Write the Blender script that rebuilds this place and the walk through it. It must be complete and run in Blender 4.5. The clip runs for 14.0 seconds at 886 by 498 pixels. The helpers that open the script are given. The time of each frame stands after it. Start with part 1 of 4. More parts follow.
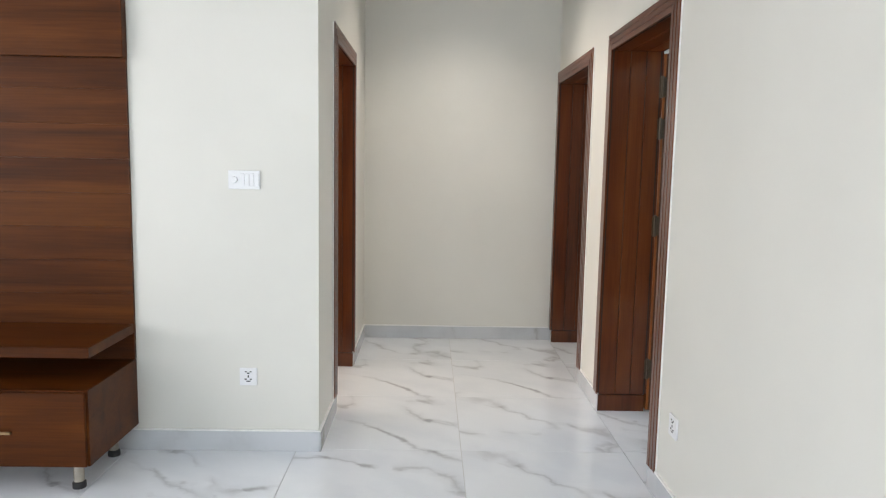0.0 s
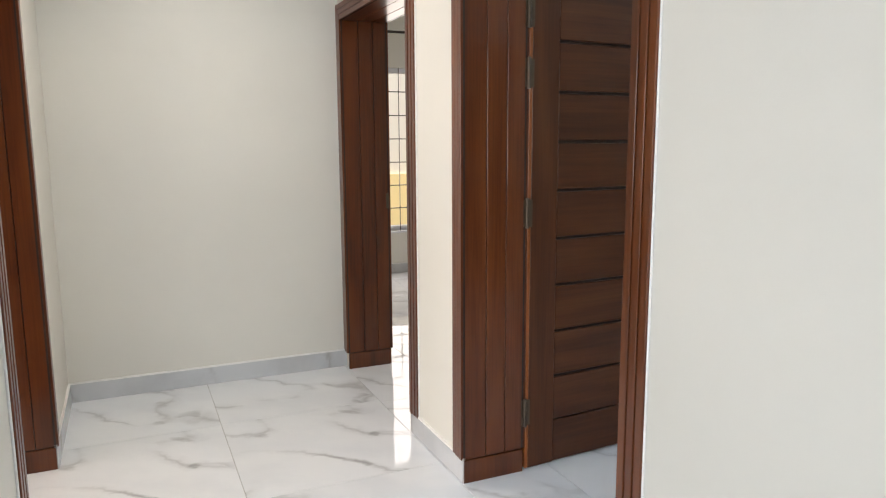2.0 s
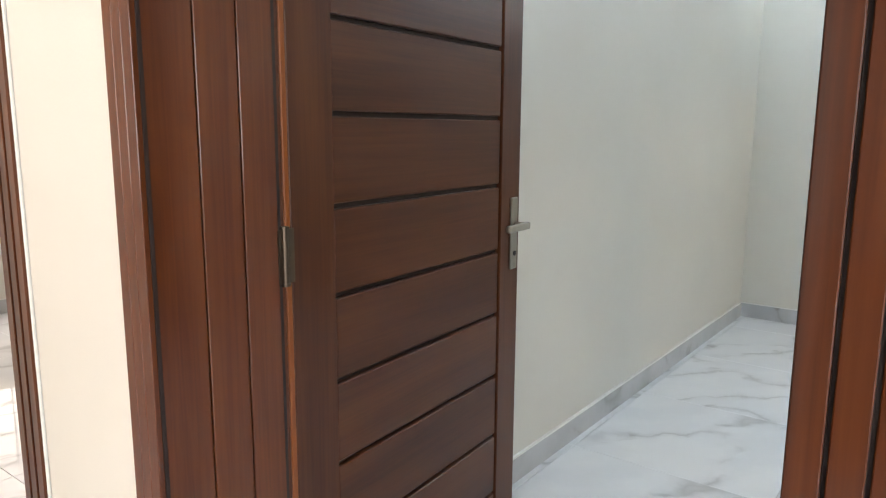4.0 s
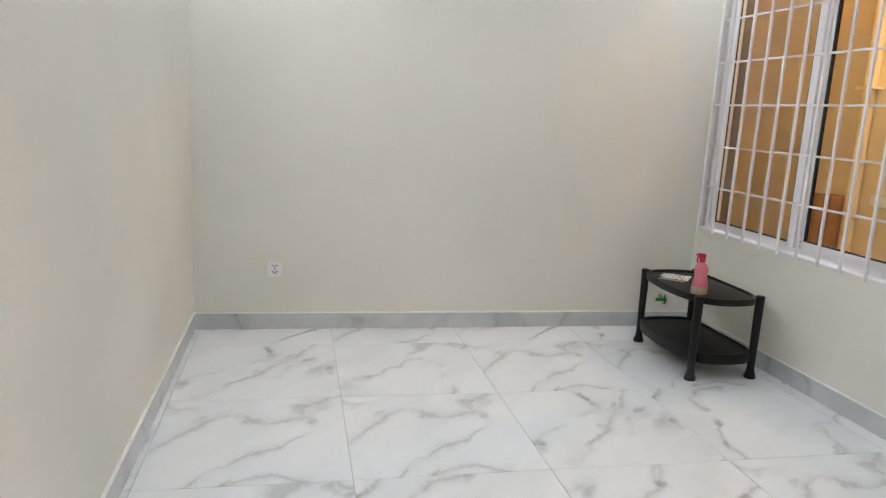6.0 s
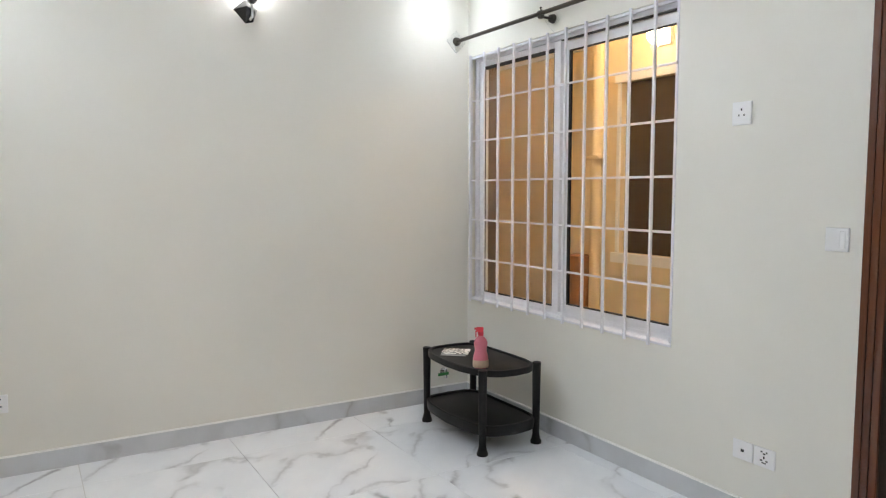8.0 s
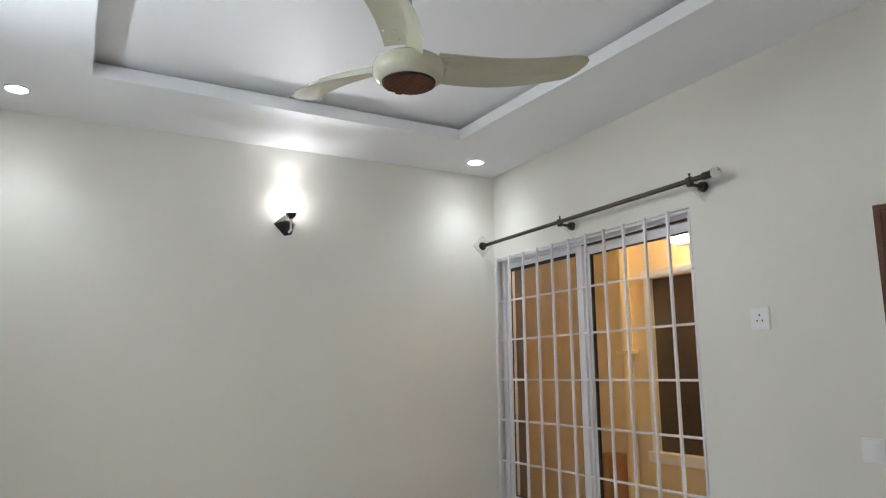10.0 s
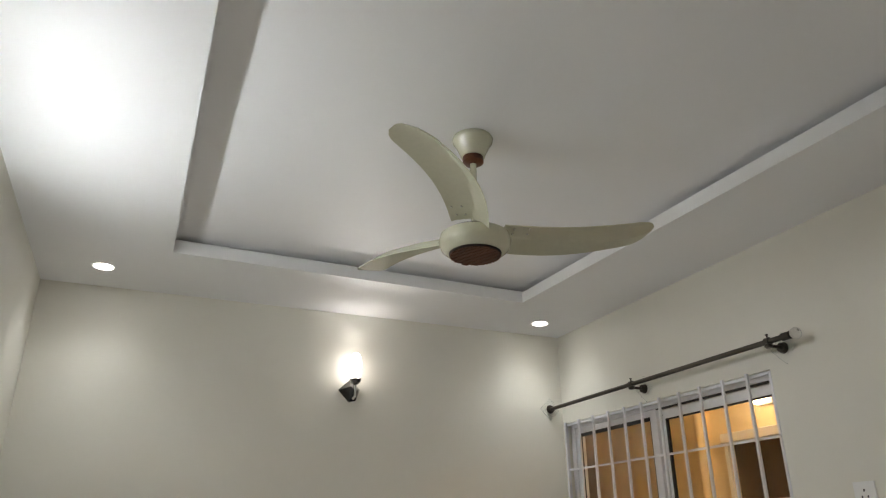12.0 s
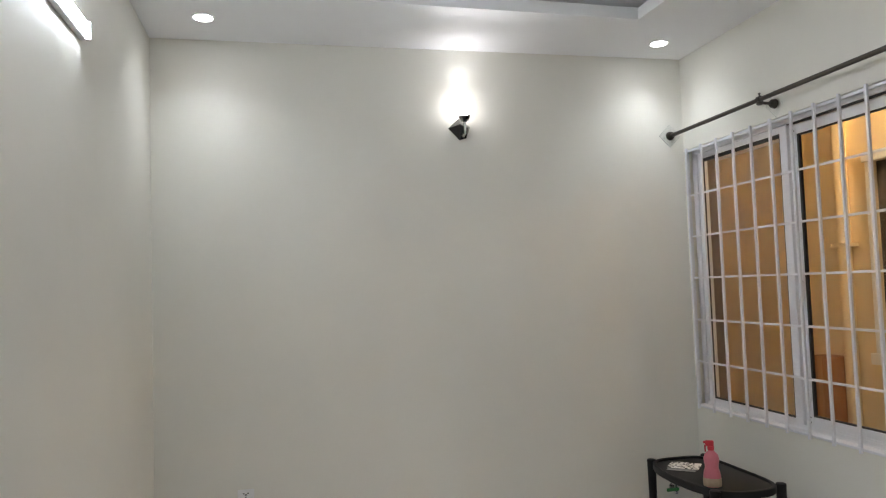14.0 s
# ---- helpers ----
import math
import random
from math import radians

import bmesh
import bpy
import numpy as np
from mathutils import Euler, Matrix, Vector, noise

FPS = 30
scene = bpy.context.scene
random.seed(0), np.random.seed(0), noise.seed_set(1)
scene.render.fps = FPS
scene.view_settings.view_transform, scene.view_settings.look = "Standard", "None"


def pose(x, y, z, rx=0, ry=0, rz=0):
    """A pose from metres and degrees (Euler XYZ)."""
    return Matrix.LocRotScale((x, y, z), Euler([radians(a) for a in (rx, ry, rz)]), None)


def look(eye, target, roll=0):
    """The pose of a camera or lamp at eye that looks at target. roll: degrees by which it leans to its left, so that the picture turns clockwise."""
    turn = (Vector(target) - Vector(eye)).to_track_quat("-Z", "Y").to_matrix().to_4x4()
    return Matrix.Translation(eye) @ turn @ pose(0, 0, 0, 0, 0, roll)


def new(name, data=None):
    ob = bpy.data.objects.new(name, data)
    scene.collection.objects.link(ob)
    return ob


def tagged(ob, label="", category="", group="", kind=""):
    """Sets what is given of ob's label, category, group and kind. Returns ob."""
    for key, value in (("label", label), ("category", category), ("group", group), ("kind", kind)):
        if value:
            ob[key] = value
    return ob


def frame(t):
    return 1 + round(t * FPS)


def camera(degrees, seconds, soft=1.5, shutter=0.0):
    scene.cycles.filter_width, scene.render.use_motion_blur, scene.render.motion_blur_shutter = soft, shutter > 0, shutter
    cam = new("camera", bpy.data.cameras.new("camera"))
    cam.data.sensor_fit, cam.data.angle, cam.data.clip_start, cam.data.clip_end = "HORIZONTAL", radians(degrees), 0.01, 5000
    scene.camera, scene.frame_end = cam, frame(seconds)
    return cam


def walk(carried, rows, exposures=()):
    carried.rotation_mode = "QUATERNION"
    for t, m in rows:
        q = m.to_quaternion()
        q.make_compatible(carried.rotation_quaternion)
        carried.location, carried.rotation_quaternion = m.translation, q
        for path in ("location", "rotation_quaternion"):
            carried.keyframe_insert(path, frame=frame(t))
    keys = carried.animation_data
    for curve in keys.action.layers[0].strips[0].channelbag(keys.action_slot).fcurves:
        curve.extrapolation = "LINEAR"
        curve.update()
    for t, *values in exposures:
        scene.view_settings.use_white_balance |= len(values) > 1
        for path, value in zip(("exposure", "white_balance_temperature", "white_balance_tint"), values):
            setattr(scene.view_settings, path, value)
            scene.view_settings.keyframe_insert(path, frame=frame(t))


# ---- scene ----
cam = camera(64.0, 14.0, soft=1.2)

PATH = [
    (0, (-1.012, -0.338, 1.422), (-0.973, 1.647, 1.186), 1.1),
    (0.5, (-1.098, 0.05, 1.409), (-0.834, 2.02, 1.184), -0.8),
    (1, (-1.216, 0.443, 1.401), (-0.739, 2.366, 1.129), 2.2),
    (1.5, (-1.259, 0.809, 1.369), (-0.464, 2.619, 1.061), 1.4),
    (2, (-1.185, 1.232, 1.388), (-0.382, 3.038, 1.085), -0.3),
    (2.5, (-1.151, 1.606, 1.354), (-0.121, 3.29, 1.03), 2.0),
    (3, (-1.037, 1.994, 1.346), (0.302, 3.442, 1.014), 0.1),
    (3.2, (-0.975, 2.125, 1.347), (0.399, 3.544, 1.033), -0.3),
    (5.3, (0.036, 3.149, 1.361), (1.987, 3.371, 0.983), 2.4),
    (5.5, (0.13, 3.207, 1.368), (2.096, 3.213, 1.003), 2.2),
    (6, (0.301, 3.314, 1.398), (2.222, 2.906, 1.019), 3.1),
    (6.5, (0.44, 3.317, 1.422), (2.37, 2.901, 1.104), 2.1),
    (7, (0.525, 3.328, 1.459), (2.371, 2.63, 1.138), 1.3),
    (7.2, (0.536, 3.329, 1.466), (2.326, 2.493, 1.152), 1.5),
    (9.3, (0.445, 3.231, 1.498), (2.119, 2.139, 1.427), 0.2),
    (9.5, (0.437, 3.246, 1.523), (2.161, 2.233, 1.574), -0.1),
    (10, (0.409, 3.27, 1.576), (2.152, 2.354, 1.925), -0.5),
    (10.5, (0.396, 3.299, 1.621), (2.104, 2.444, 2.214), -0.4),
    (11, (0.39, 3.293, 1.64), (2.081, 2.514, 2.37), -0.2),
    (11.5, (0.406, 3.294, 1.641), (2.097, 2.55, 2.408), 0.0),
    (12, (0.425, 3.3, 1.64), (2.128, 2.58, 2.403), -0.3),
    (12.5, (0.441, 3.309, 1.615), (2.183, 2.583, 2.278), -0.5),
    (13, (0.474, 3.274, 1.565), (2.32, 2.551, 1.831), -1.1),
    (13.5, (0.477, 3.224, 1.548), (2.392, 2.65, 1.61), -1.6),
    (14, (0.499, 3.194, 1.529), (2.448, 2.759, 1.638), -1.9),
]
EXPOSURES = [(0, -0.22, 6600, 14), (0.5, -0.32, 6600, 14), (1.0, -0.40, 6600, 14), (2.0, -0.05, 6650, 14), (3.2, 0.02, 6650, 13), (5.3, 0.52, 7600, 23),
             (6.0, 0.34, 7550, 22), (7.2, 0.33, 7450, 22), (9.3, 0.27, 7300, 22), (9.6, 0.0, 7350, 22), (10.2, -0.32, 7600, 21), (11, -0.73, 8450, 21),
             (12.5, -0.73, 8550, 21), (13.2, -0.39, 7900, 22), (14, -0.28, 7650, 22)]
walk(cam, [(t, look(eye, target, roll)) for t, eye, target, roll in PATH], EXPOSURES)

# ---------- world, sun and exposure ----------
world = bpy.data.worlds.new("sky")
scene.world = world
world.use_nodes = True
wn = world.node_tree
sky = wn.nodes.new("ShaderNodeTexSky")
sky.sky_type = "NISHITA"
sky.sun_disc = False
sky.sun_elevation = radians(63)
sky.sun_rotation = radians(200)
wn.links.new(sky.outputs[0], wn.nodes["Background"].inputs[0])
wn.nodes["Background"].inputs[1].default_value = 0.15

sun = new("sun", bpy.data.lights.new("sun", "SUN"))
sun.data.energy, sun.data.angle, sun.data.color = 5.0, radians(0.5), (1.0, 0.95, 0.86)
sun.matrix_world = look((0, 0, 10), (1.2, 4.6, 0.5))


def area_lamp(name, eye, target, sx, sy, power, color):
    ob = new(name, bpy.data.lights.new(name, "AREA"))
    ob.data.shape, ob.data.size, ob.data.size_y = "RECTANGLE", sx, sy
    ob.data.energy, ob.data.color = power, color
    ob.matrix_world = look(eye, target)
    return ob


area_lamp("window_light_lounge", (-5.95, -0.6, 1.6), (0, -0.6, 1.5), 3.4, 1.6, 116, (0.97, 0.98, 1.0))
area_lamp("window_light_lounge_back", (-2.6, -3.95, 1.6), (-2.6, 0, 1.5), 2.6, 1.6, 88, (0.74, 0.89, 1.0))
area_lamp("window_light_side_room", (-5.95, 4.25, 1.6), (-1.5, 4.05, 1.2), 1.5, 1.4, 88, (1.0, 0.86, 0.74))
area_lamp("window_light_second_room", (1.65, 8.16, 1.35), (1.3, 5.0, 0.9), 1.7, 1.5, 28, (1.0, 0.95, 0.90))


def spot_lamp(name, x, y, z, power, color):
    ob = new(name, bpy.data.lights.new(name, "SPOT"))
    ob.data.spot_size, ob.data.spot_blend, ob.data.shadow_soft_size = radians(128), 1.0, 0.04
    ob.data.energy, ob.data.color = power, color
    ob.matrix_world = look((x, y, z), (x, y, 0))
    return ob


LED = (0.68, 0.86, 1.0)


# ---------- materials ----------
def mat(name):
    m = bpy.data.materials.new(name)
    m.use_nodes = True
    return m, m.node_tree, m.node_tree.nodes["Principled BSDF"]


def node(nt, kind, **values):
    n = nt.nodes.new(kind)
    for k, v in values.items():
        n.inputs[k.replace("_", " ")].default_value = v
    return n


def ramp(nt, source, stops):
    r = nt.nodes.new("ShaderNodeValToRGB")
    while len(r.color_ramp.elements) < len(stops):
        r.color_ramp.elements.new(0.5)
    for e, (p, c) in zip(r.color_ramp.elements, stops):
        e.position, e.color = p, (*c, 1)
    nt.links.new(source, r.inputs[0])
    return r.outputs[0]


def bump(nt, bsdf, height, strength, distance):
    b = nt.nodes.new("ShaderNodeBump")
    b.inputs["Strength"].default_value, b.inputs["Distance"].default_value = strength, distance
    nt.links.new(height, b.inputs["Height"])
    nt.links.new(b.outputs[0], bsdf.inputs["Normal"])


def paint(name, color, rough=0.5, vary=0.03):
    m, nt, b = mat(name)
    tc = nt.nodes.new("ShaderNodeTexCoord")
    big = node(nt, "ShaderNodeTexNoise", Scale=1.3, Detail=4.0)
    fine = node(nt, "ShaderNodeTexNoise", Scale=140.0, Detail=3.0)
    for n in (big, fine):
        nt.links.new(tc.outputs["Object"], n.inputs["Vector"])
    lo = tuple(c * (1 - vary) for c in color)
    hi = tuple(min(1, c * (1 + vary)) for c in color)
    nt.links.new(ramp(nt, big.outputs[0], [(0.3, lo), (0.7, hi)]), b.inputs["Base Color"])
    b.inputs["Roughness"].default_value = rough
    bump(nt, b, fine.outputs[0], 0.12, 0.002)
    return m


def plain(name, color, rough=0.4, metal=0.0, coat=0.0, vary=0.06, grain=60.0):
    m, nt, b = mat(name)
    tc = nt.nodes.new("ShaderNodeTexCoord")
    n = node(nt, "ShaderNodeTexNoise", Scale=grain, Detail=4.0)
    nt.links.new(tc.outputs["Object"], n.inputs["Vector"])
    lo = tuple(c * (1 - vary) for c in color)
    hi = tuple(min(1, c * (1 + vary)) for c in color)
    nt.links.new(ramp(nt, n.outputs[0], [(0.3, lo), (0.7, hi)]), b.inputs["Base Color"])
    b.inputs["Roughness"].default_value, b.inputs["Metallic"].default_value = rough, metal
    b.inputs["Coat Weight"].default_value = coat
    bump(nt, b, n.outputs[0], 0.05, 0.001)
    return m


def wood(name, dark, mid, light, along, rough=0.3, coat=0.3):
    """Stained wood with the grain along one of the axes 0, 1, 2."""
    m, nt, b = mat(name)
    tc = nt.nodes.new("ShaderNodeTexCoord")
    info = nt.nodes.new("ShaderNodeObjectInfo")
    shift = nt.nodes.new("ShaderNodeVectorMath")
    shift.operation = "ADD"
    spread = nt.nodes.new("ShaderNodeMath")
    spread.operation = "MULTIPLY"
    spread.inputs[1].default_value = 37.0
    nt.links.new(info.outputs["Random"], spread.inputs[0])
    nt.links.new(tc.outputs["Object"], shift.inputs[0])
    nt.links.new(spread.outputs[0], shift.inputs[1])
    outs = []
    for across, length, detail in ((9.0, 0.8, 5.0), (120.0, 3.0, 3.0)):
        mp = nt.nodes.new("ShaderNodeMapping")
        s = [across] * 3
        s[along] = length
        mp.inputs["Scale"].default_value = s
        nt.links.new(shift.outputs[0], mp.inputs["Vector"])
        n = node(nt, "ShaderNodeTexNoise", Scale=1.0, Detail=detail, Distortion=0.6)
        nt.links.new(mp.outputs[0], n.inputs["Vector"])
        outs.append(n.outputs[0])
    mix = nt.nodes.new("ShaderNodeMath")
    mix.operation = "MULTIPLY_ADD"
    mix.inputs[1].default_value = 0.35
    nt.links.new(outs[1], mix.inputs[0])
    nt.links.new(outs[0], mix.inputs[2])
    nt.links.new(ramp(nt, mix.outputs[0], [(0.45, dark), (0.66, mid), (0.9, light)]), b.inputs["Base Color"])
    b.inputs["Roughness"].default_value = rough
    b.inputs["Specular IOR Level"].default_value = 0.3
    b.inputs["Coat Weight"].default_value, b.inputs["Coat Roughness"].default_value = coat, 0.09
    bump(nt, b, outs[1], 0.08, 0.001)
    return m


def marble(name, base, vein, soft, rough, density=0.5):
    """Polished porcelain with cloudy grey veins, another cut on every piece."""
    m, nt, b = mat(name)
    tc = nt.nodes.new("ShaderNodeTexCoord")
    info = nt.nodes.new("ShaderNodeObjectInfo")
    spread = nt.nodes.new("ShaderNodeMath")
    spread.operation = "MULTIPLY"
    spread.inputs[1].default_value = 3.7
    prints = nt.nodes.new("ShaderNodeMath")
    prints.operation = "SNAP"
    prints.inputs[1].default_value = 0.2
    nt.links.new(info.outputs["Random"], prints.inputs[0])
    nt.links.new(prints.outputs[0], spread.inputs[0])
    shift = nt.nodes.new("ShaderNodeVectorMath")
    shift.operation = "ADD"
    nt.links.new(tc.outputs["Object"], shift.inputs[0])
    nt.links.new(spread.outputs[0], shift.inputs[1])
    def math_node(op, p, q):
        n = nt.nodes.new("ShaderNodeMath")
        n.operation = op
        for k, v in enumerate((p, q)):
            if isinstance(v, float):
                n.inputs[k].default_value = v
            else:
                nt.links.new(v, n.inputs[k])
        return n.outputs[0]

    # crooked coordinates give the veins their jags
    jag = node(nt, "ShaderNodeTexNoise", Scale=6.5, Detail=3.0, Roughness=0.6)
    nt.links.new(shift.outputs[0], jag.inputs["Vector"])
    wobble = nt.nodes.new("ShaderNodeVectorMath")
    wobble.operation = "MULTIPLY_ADD"
    wobble.inputs[1].default_value = (0.11, 0.11, 0.11)
    nt.links.new(jag.outputs["Color"], wobble.inputs[0])
    nt.links.new(shift.outputs[0], wobble.inputs[2])
    turn = nt.nodes.new("ShaderNodeMapping")
    turn.inputs["Rotation"].default_value = (0, 0, radians(38))
    mp = nt.nodes.new("ShaderNodeMapping")
    mp.inputs["Scale"].default_value = (1.0, 1.9, 1.4)
    nt.links.new(wobble.outputs[0], turn.inputs["Vector"])
    nt.links.new(turn.outputs[0], mp.inputs["Vector"])
    line = node(nt, "ShaderNodeTexNoise", Scale=1.1, Detail=1.0, Roughness=0.4, Distortion=0.1)
    gate = node(nt, "ShaderNodeTexNoise", Scale=3.3, Detail=1.5)
    knot = node(nt, "ShaderNodeTexNoise", Scale=5.5, Detail=1.0)
    cloud = node(nt, "ShaderNodeTexNoise", Scale=2.2, Detail=6.0)
    for n in (line, gate, knot, cloud):
        nt.links.new(mp.outputs[0], n.inputs["Vector"])
    off = math_node("ABSOLUTE", math_node("SUBTRACT", line.outputs[0], 0.5), 0.0)
    thin = ramp(nt, off, [(0.0, (0.62, 0.62, 0.62)), (0.006, (0.42, 0.42, 0.42)), (0.018, (0.14, 0.14, 0.14)), (0.05, (0, 0, 0))])
    wide = ramp(nt, off, [(0.0, (1.0, 1.0, 1.0)), (0.018, (0.65, 0.65, 0.65)), (0.04, (0, 0, 0))])
    here = ramp(nt, gate.outputs[0], [(density - 0.12, (0, 0, 0)), (density + 0.06, (1, 1, 1))])
    lump = ramp(nt, knot.outputs[0], [(0.54, (0, 0, 0)), (0.66, (1, 1, 1))])
    veins = math_node("MULTIPLY", math_node("MAXIMUM", thin, math_node("MULTIPLY", wide, lump)), here)
    ground = ramp(nt, cloud.outputs[0], [(0.38, soft), (0.56, base)])
    mixed = nt.nodes.new("ShaderNodeMix")
    mixed.data_type = "RGBA"
    nt.links.new(veins, mixed.inputs[0])
    nt.links.new(ground, mixed.inputs[6])
    mixed.inputs[7].default_value = (*vein, 1)
    nt.links.new(mixed.outputs[2], b.inputs["Base Color"])
    b.inputs["Roughness"].default_value = rough
    b.inputs["IOR"].default_value = 1.52
    return m


def glow(name, color, strength):
    m, nt, b = mat(name)
    b.inputs["Base Color"].default_value = (0.9, 0.9, 0.9, 1)
    b.inputs["Emission Color"].default_value = (*color, 1)
    b.inputs["Emission Strength"].default_value = strength
    return m


def glass(name, color, rough=0.0, ior=1.45):
    m, nt, b = mat(name)
    b.inputs["Base Color"].default_value = (*color, 1)
    b.inputs["Transmission Weight"].default_value = 1.0
    b.inputs["Roughness"].default_value, b.inputs["IOR"].default_value = rough, ior
    return m


WALL = paint("wall_paint", (0.780, 0.762, 0.694), 0.45)
CEIL = paint("ceiling_paint", (0.865, 0.872, 0.882), 0.6, 0.015)
TILE = marble("marble_tile", (0.85, 0.872, 0.895), (0.42, 0.425, 0.44), (0.80, 0.825, 0.855), 0.035, 0.48)
SKIRT = marble("marble_skirting", (0.62, 0.635, 0.65), (0.36, 0.35, 0.34), (0.55, 0.565, 0.58), 0.18, 0.52)
GROUT = plain("grout", (0.55, 0.54, 0.52), 0.8)
BEAD = plain("white_bead", (0.88, 0.87, 0.84), 0.5)
CASE = wood("casing_wood", (0.050, 0.0105, 0.0024), (0.102, 0.0235, 0.0048), (0.156, 0.041, 0.0088), 2, 0.3, 0.55)
CASE_H = wood("casing_wood_level", (0.056, 0.0115, 0.0025), (0.114, 0.026, 0.0052), (0.172, 0.045, 0.0095), 0, 0.3, 0.12)
LEAF_V = wood("door_stile_wood", (0.050, 0.0130, 0.0038), (0.081, 0.0235, 0.0070), (0.114, 0.0360, 0.0108), 2, 0.36, 0.08)
LEAF_H = wood("door_plank_wood", (0.050, 0.0130, 0.0038), (0.081, 0.0235, 0.0070), (0.114, 0.0360, 0.0108), 0, 0.36, 0.08)
# warm light on the leaf's hinge edge is put into this orange
EDGE = wood("lit_door_edge_wood", (0.20, 0.052, 0.010), (0.27, 0.075, 0.015), (0.33, 0.10, 0.022), 2, 0.35, 0.2)
WALNUT = wood("walnut_laminate", (0.042, 0.0100, 0.0012), (0.080, 0.0205, 0.0025), (0.125, 0.0370, 0.0052), 0, 0.42, 0.0)
WALNUT.node_tree.nodes["Principled BSDF"].inputs["Specular IOR Level"].default_value = 0.15
DARKWOOD = wood("dark_lining_wood", (0.010, 0.004, 0.002), (0.018, 0.007, 0.004), (0.03, 0.011, 0.006), 2, 0.25, 0.2)
# groove shade put into a near-black backing colour; also the fan's dark brown cap
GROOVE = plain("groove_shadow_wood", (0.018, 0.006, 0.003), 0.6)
STEEL = plain("brushed_steel", (0.40, 0.37, 0.31), 0.3, 1.0)
BRASS = plain("aged_brass", (0.40, 0.29, 0.16), 0.38, 1.0)
HINGE = plain("dull_hinge_metal", (0.13, 0.10, 0.075), 0.38, 1.0)
GUN = plain("gunmetal", (0.070, 0.062, 0.052), 0.34, 0.9)
ALU = plain("white_aluminium", (0.80, 0.81, 0.85), 0.35, 0.0, 0.1, 0.02)
BAR = plain("white_enamel_bar", (0.78, 0.79, 0.83), 0.3, 0.0, 0.2, 0.03)
RUBBER = plain("black_gasket", (0.02, 0.02, 0.02), 0.6)
SWITCH = plain("white_switch_plastic", (0.86, 0.86, 0.86), 0.3, 0.0, 0.1, 0.01)
SLOT = plain("dark_slot", (0.03, 0.03, 0.03), 0.5)
BLACK = plain("black_plastic", (0.0085, 0.0080, 0.0080), 0.46, 0.0, 0.0, 0.15, 90.0)
BLACK.node_tree.nodes["Principled BSDF"].inputs["Specular IOR Level"].default_value = 0.28
CREAM = plain("cream_enamel", (0.62, 0.61, 0.475), 0.16, 0.0, 0.4, 0.02)
FANWOOD = wood("fan_brown_trim", (0.05, 0.014, 0.006), (0.12, 0.035, 0.014), (0.2, 0.07, 0.03), 0, 0.4, 0.1)
PINK = plain("pink_plastic", (0.66, 0.17, 0.22), 0.3, 0.0, 0.2, 0.03)
RED = plain("red_plastic", (0.65, 0.02, 0.04), 0.35, 0.0, 0.2, 0.03)
TAN = plain("cleaner_residue", (0.50, 0.36, 0.25), 0.5)
GREEN = plain("green_plastic", (0.02, 0.22, 0.05), 0.4)
CHROME = plain("chrome", (0.8, 0.8, 0.8), 0.12, 1.0, 0.0, 0.01)
TINT = glass("tinted_pane", (0.97, 0.96, 0.92))
CLEAR = glass("clear_pane", (0.99, 0.99, 0.98), 0.0, 1.15)
DARKGLASS = plain("dark_brown_pane", (0.045, 0.030, 0.022), 0.12, 0.0, 0.3, 0.1, 3.0)
OCHRE = paint("ochre_wall_paint", (0.74, 0.60, 0.37), 0.6, 0.05)
YELLOW = paint("yellow_outside_paint", (0.90, 0.75, 0.40), 0.6, 0.08)
PALE = paint("pale_outside_paint", (0.78, 0.76, 0.70), 0.6, 0.05)
BATH = paint("beige_bath_tile", (0.58, 0.52, 0.43), 0.2, 0.04)
BATHDARK = paint("dark_bath_tile", (0.16, 0.13, 0.11), 0.2, 0.1)
BATHGREY = paint("grey_bath_tile", (0.28, 0.27, 0.25), 0.2, 0.1)
CARTON = plain("brown_carton", (0.38, 0.17, 0.07), 0.7)
CONCRETE = paint("concrete", (0.36, 0.34, 0.31), 0.85, 0.12)
LAMP_WHITE = glow("lamp_white", (0.80, 0.91, 1.0), 16)
TUBE_GLOW = glow("tube_glow", (0.64, 0.84, 1.0), 91)
SPOT_GLOW = glow("downlight_glow", (0.74, 0.89, 1.0), 40)
BATH_GLOW = glow("bath_lamp_glow", (1.0, 0.93, 0.82), 80)
WARM_GLOW = glow("warm_lamp_glow", (1.0, 0.83, 0.58), 265)


def packet_material():
    m, nt, b = mat("floral_packet")
    tc = nt.nodes.new("ShaderNodeTexCoord")
    v = node(nt, "ShaderNodeTexVoronoi", Scale=46.0)
    nt.links.new(tc.outputs["Object"], v.inputs["Vector"])
    nt.links.new(ramp(nt, v.outputs["Distance"], [(0.38, (0.03, 0.03, 0.03)), (0.44, (0.85, 0.83, 0.80))]), b.inputs["Base Color"])
    b.inputs["Roughness"].default_value = 0.3
    return m


PACKET = packet_material()


# ---------- mesh helpers ----------
def add_box(bm, x0, y0, z0, x1, y1, z1, bevel=0.0, seg=1):
    r = bmesh.ops.create_cube(bm, size=1.0, matrix=Matrix.LocRotScale(
        ((x0 + x1) / 2, (y0 + y1) / 2, (z0 + z1) / 2), None, (abs(x1 - x0), abs(y1 - y0), abs(z1 - z0))))
    if bevel:
        edges = {e for v in r["verts"] for e in v.link_edges}
        bmesh.ops.bevel(bm, geom=list(edges), offset=bevel, segments=seg, affect="EDGES", profile=0.5)


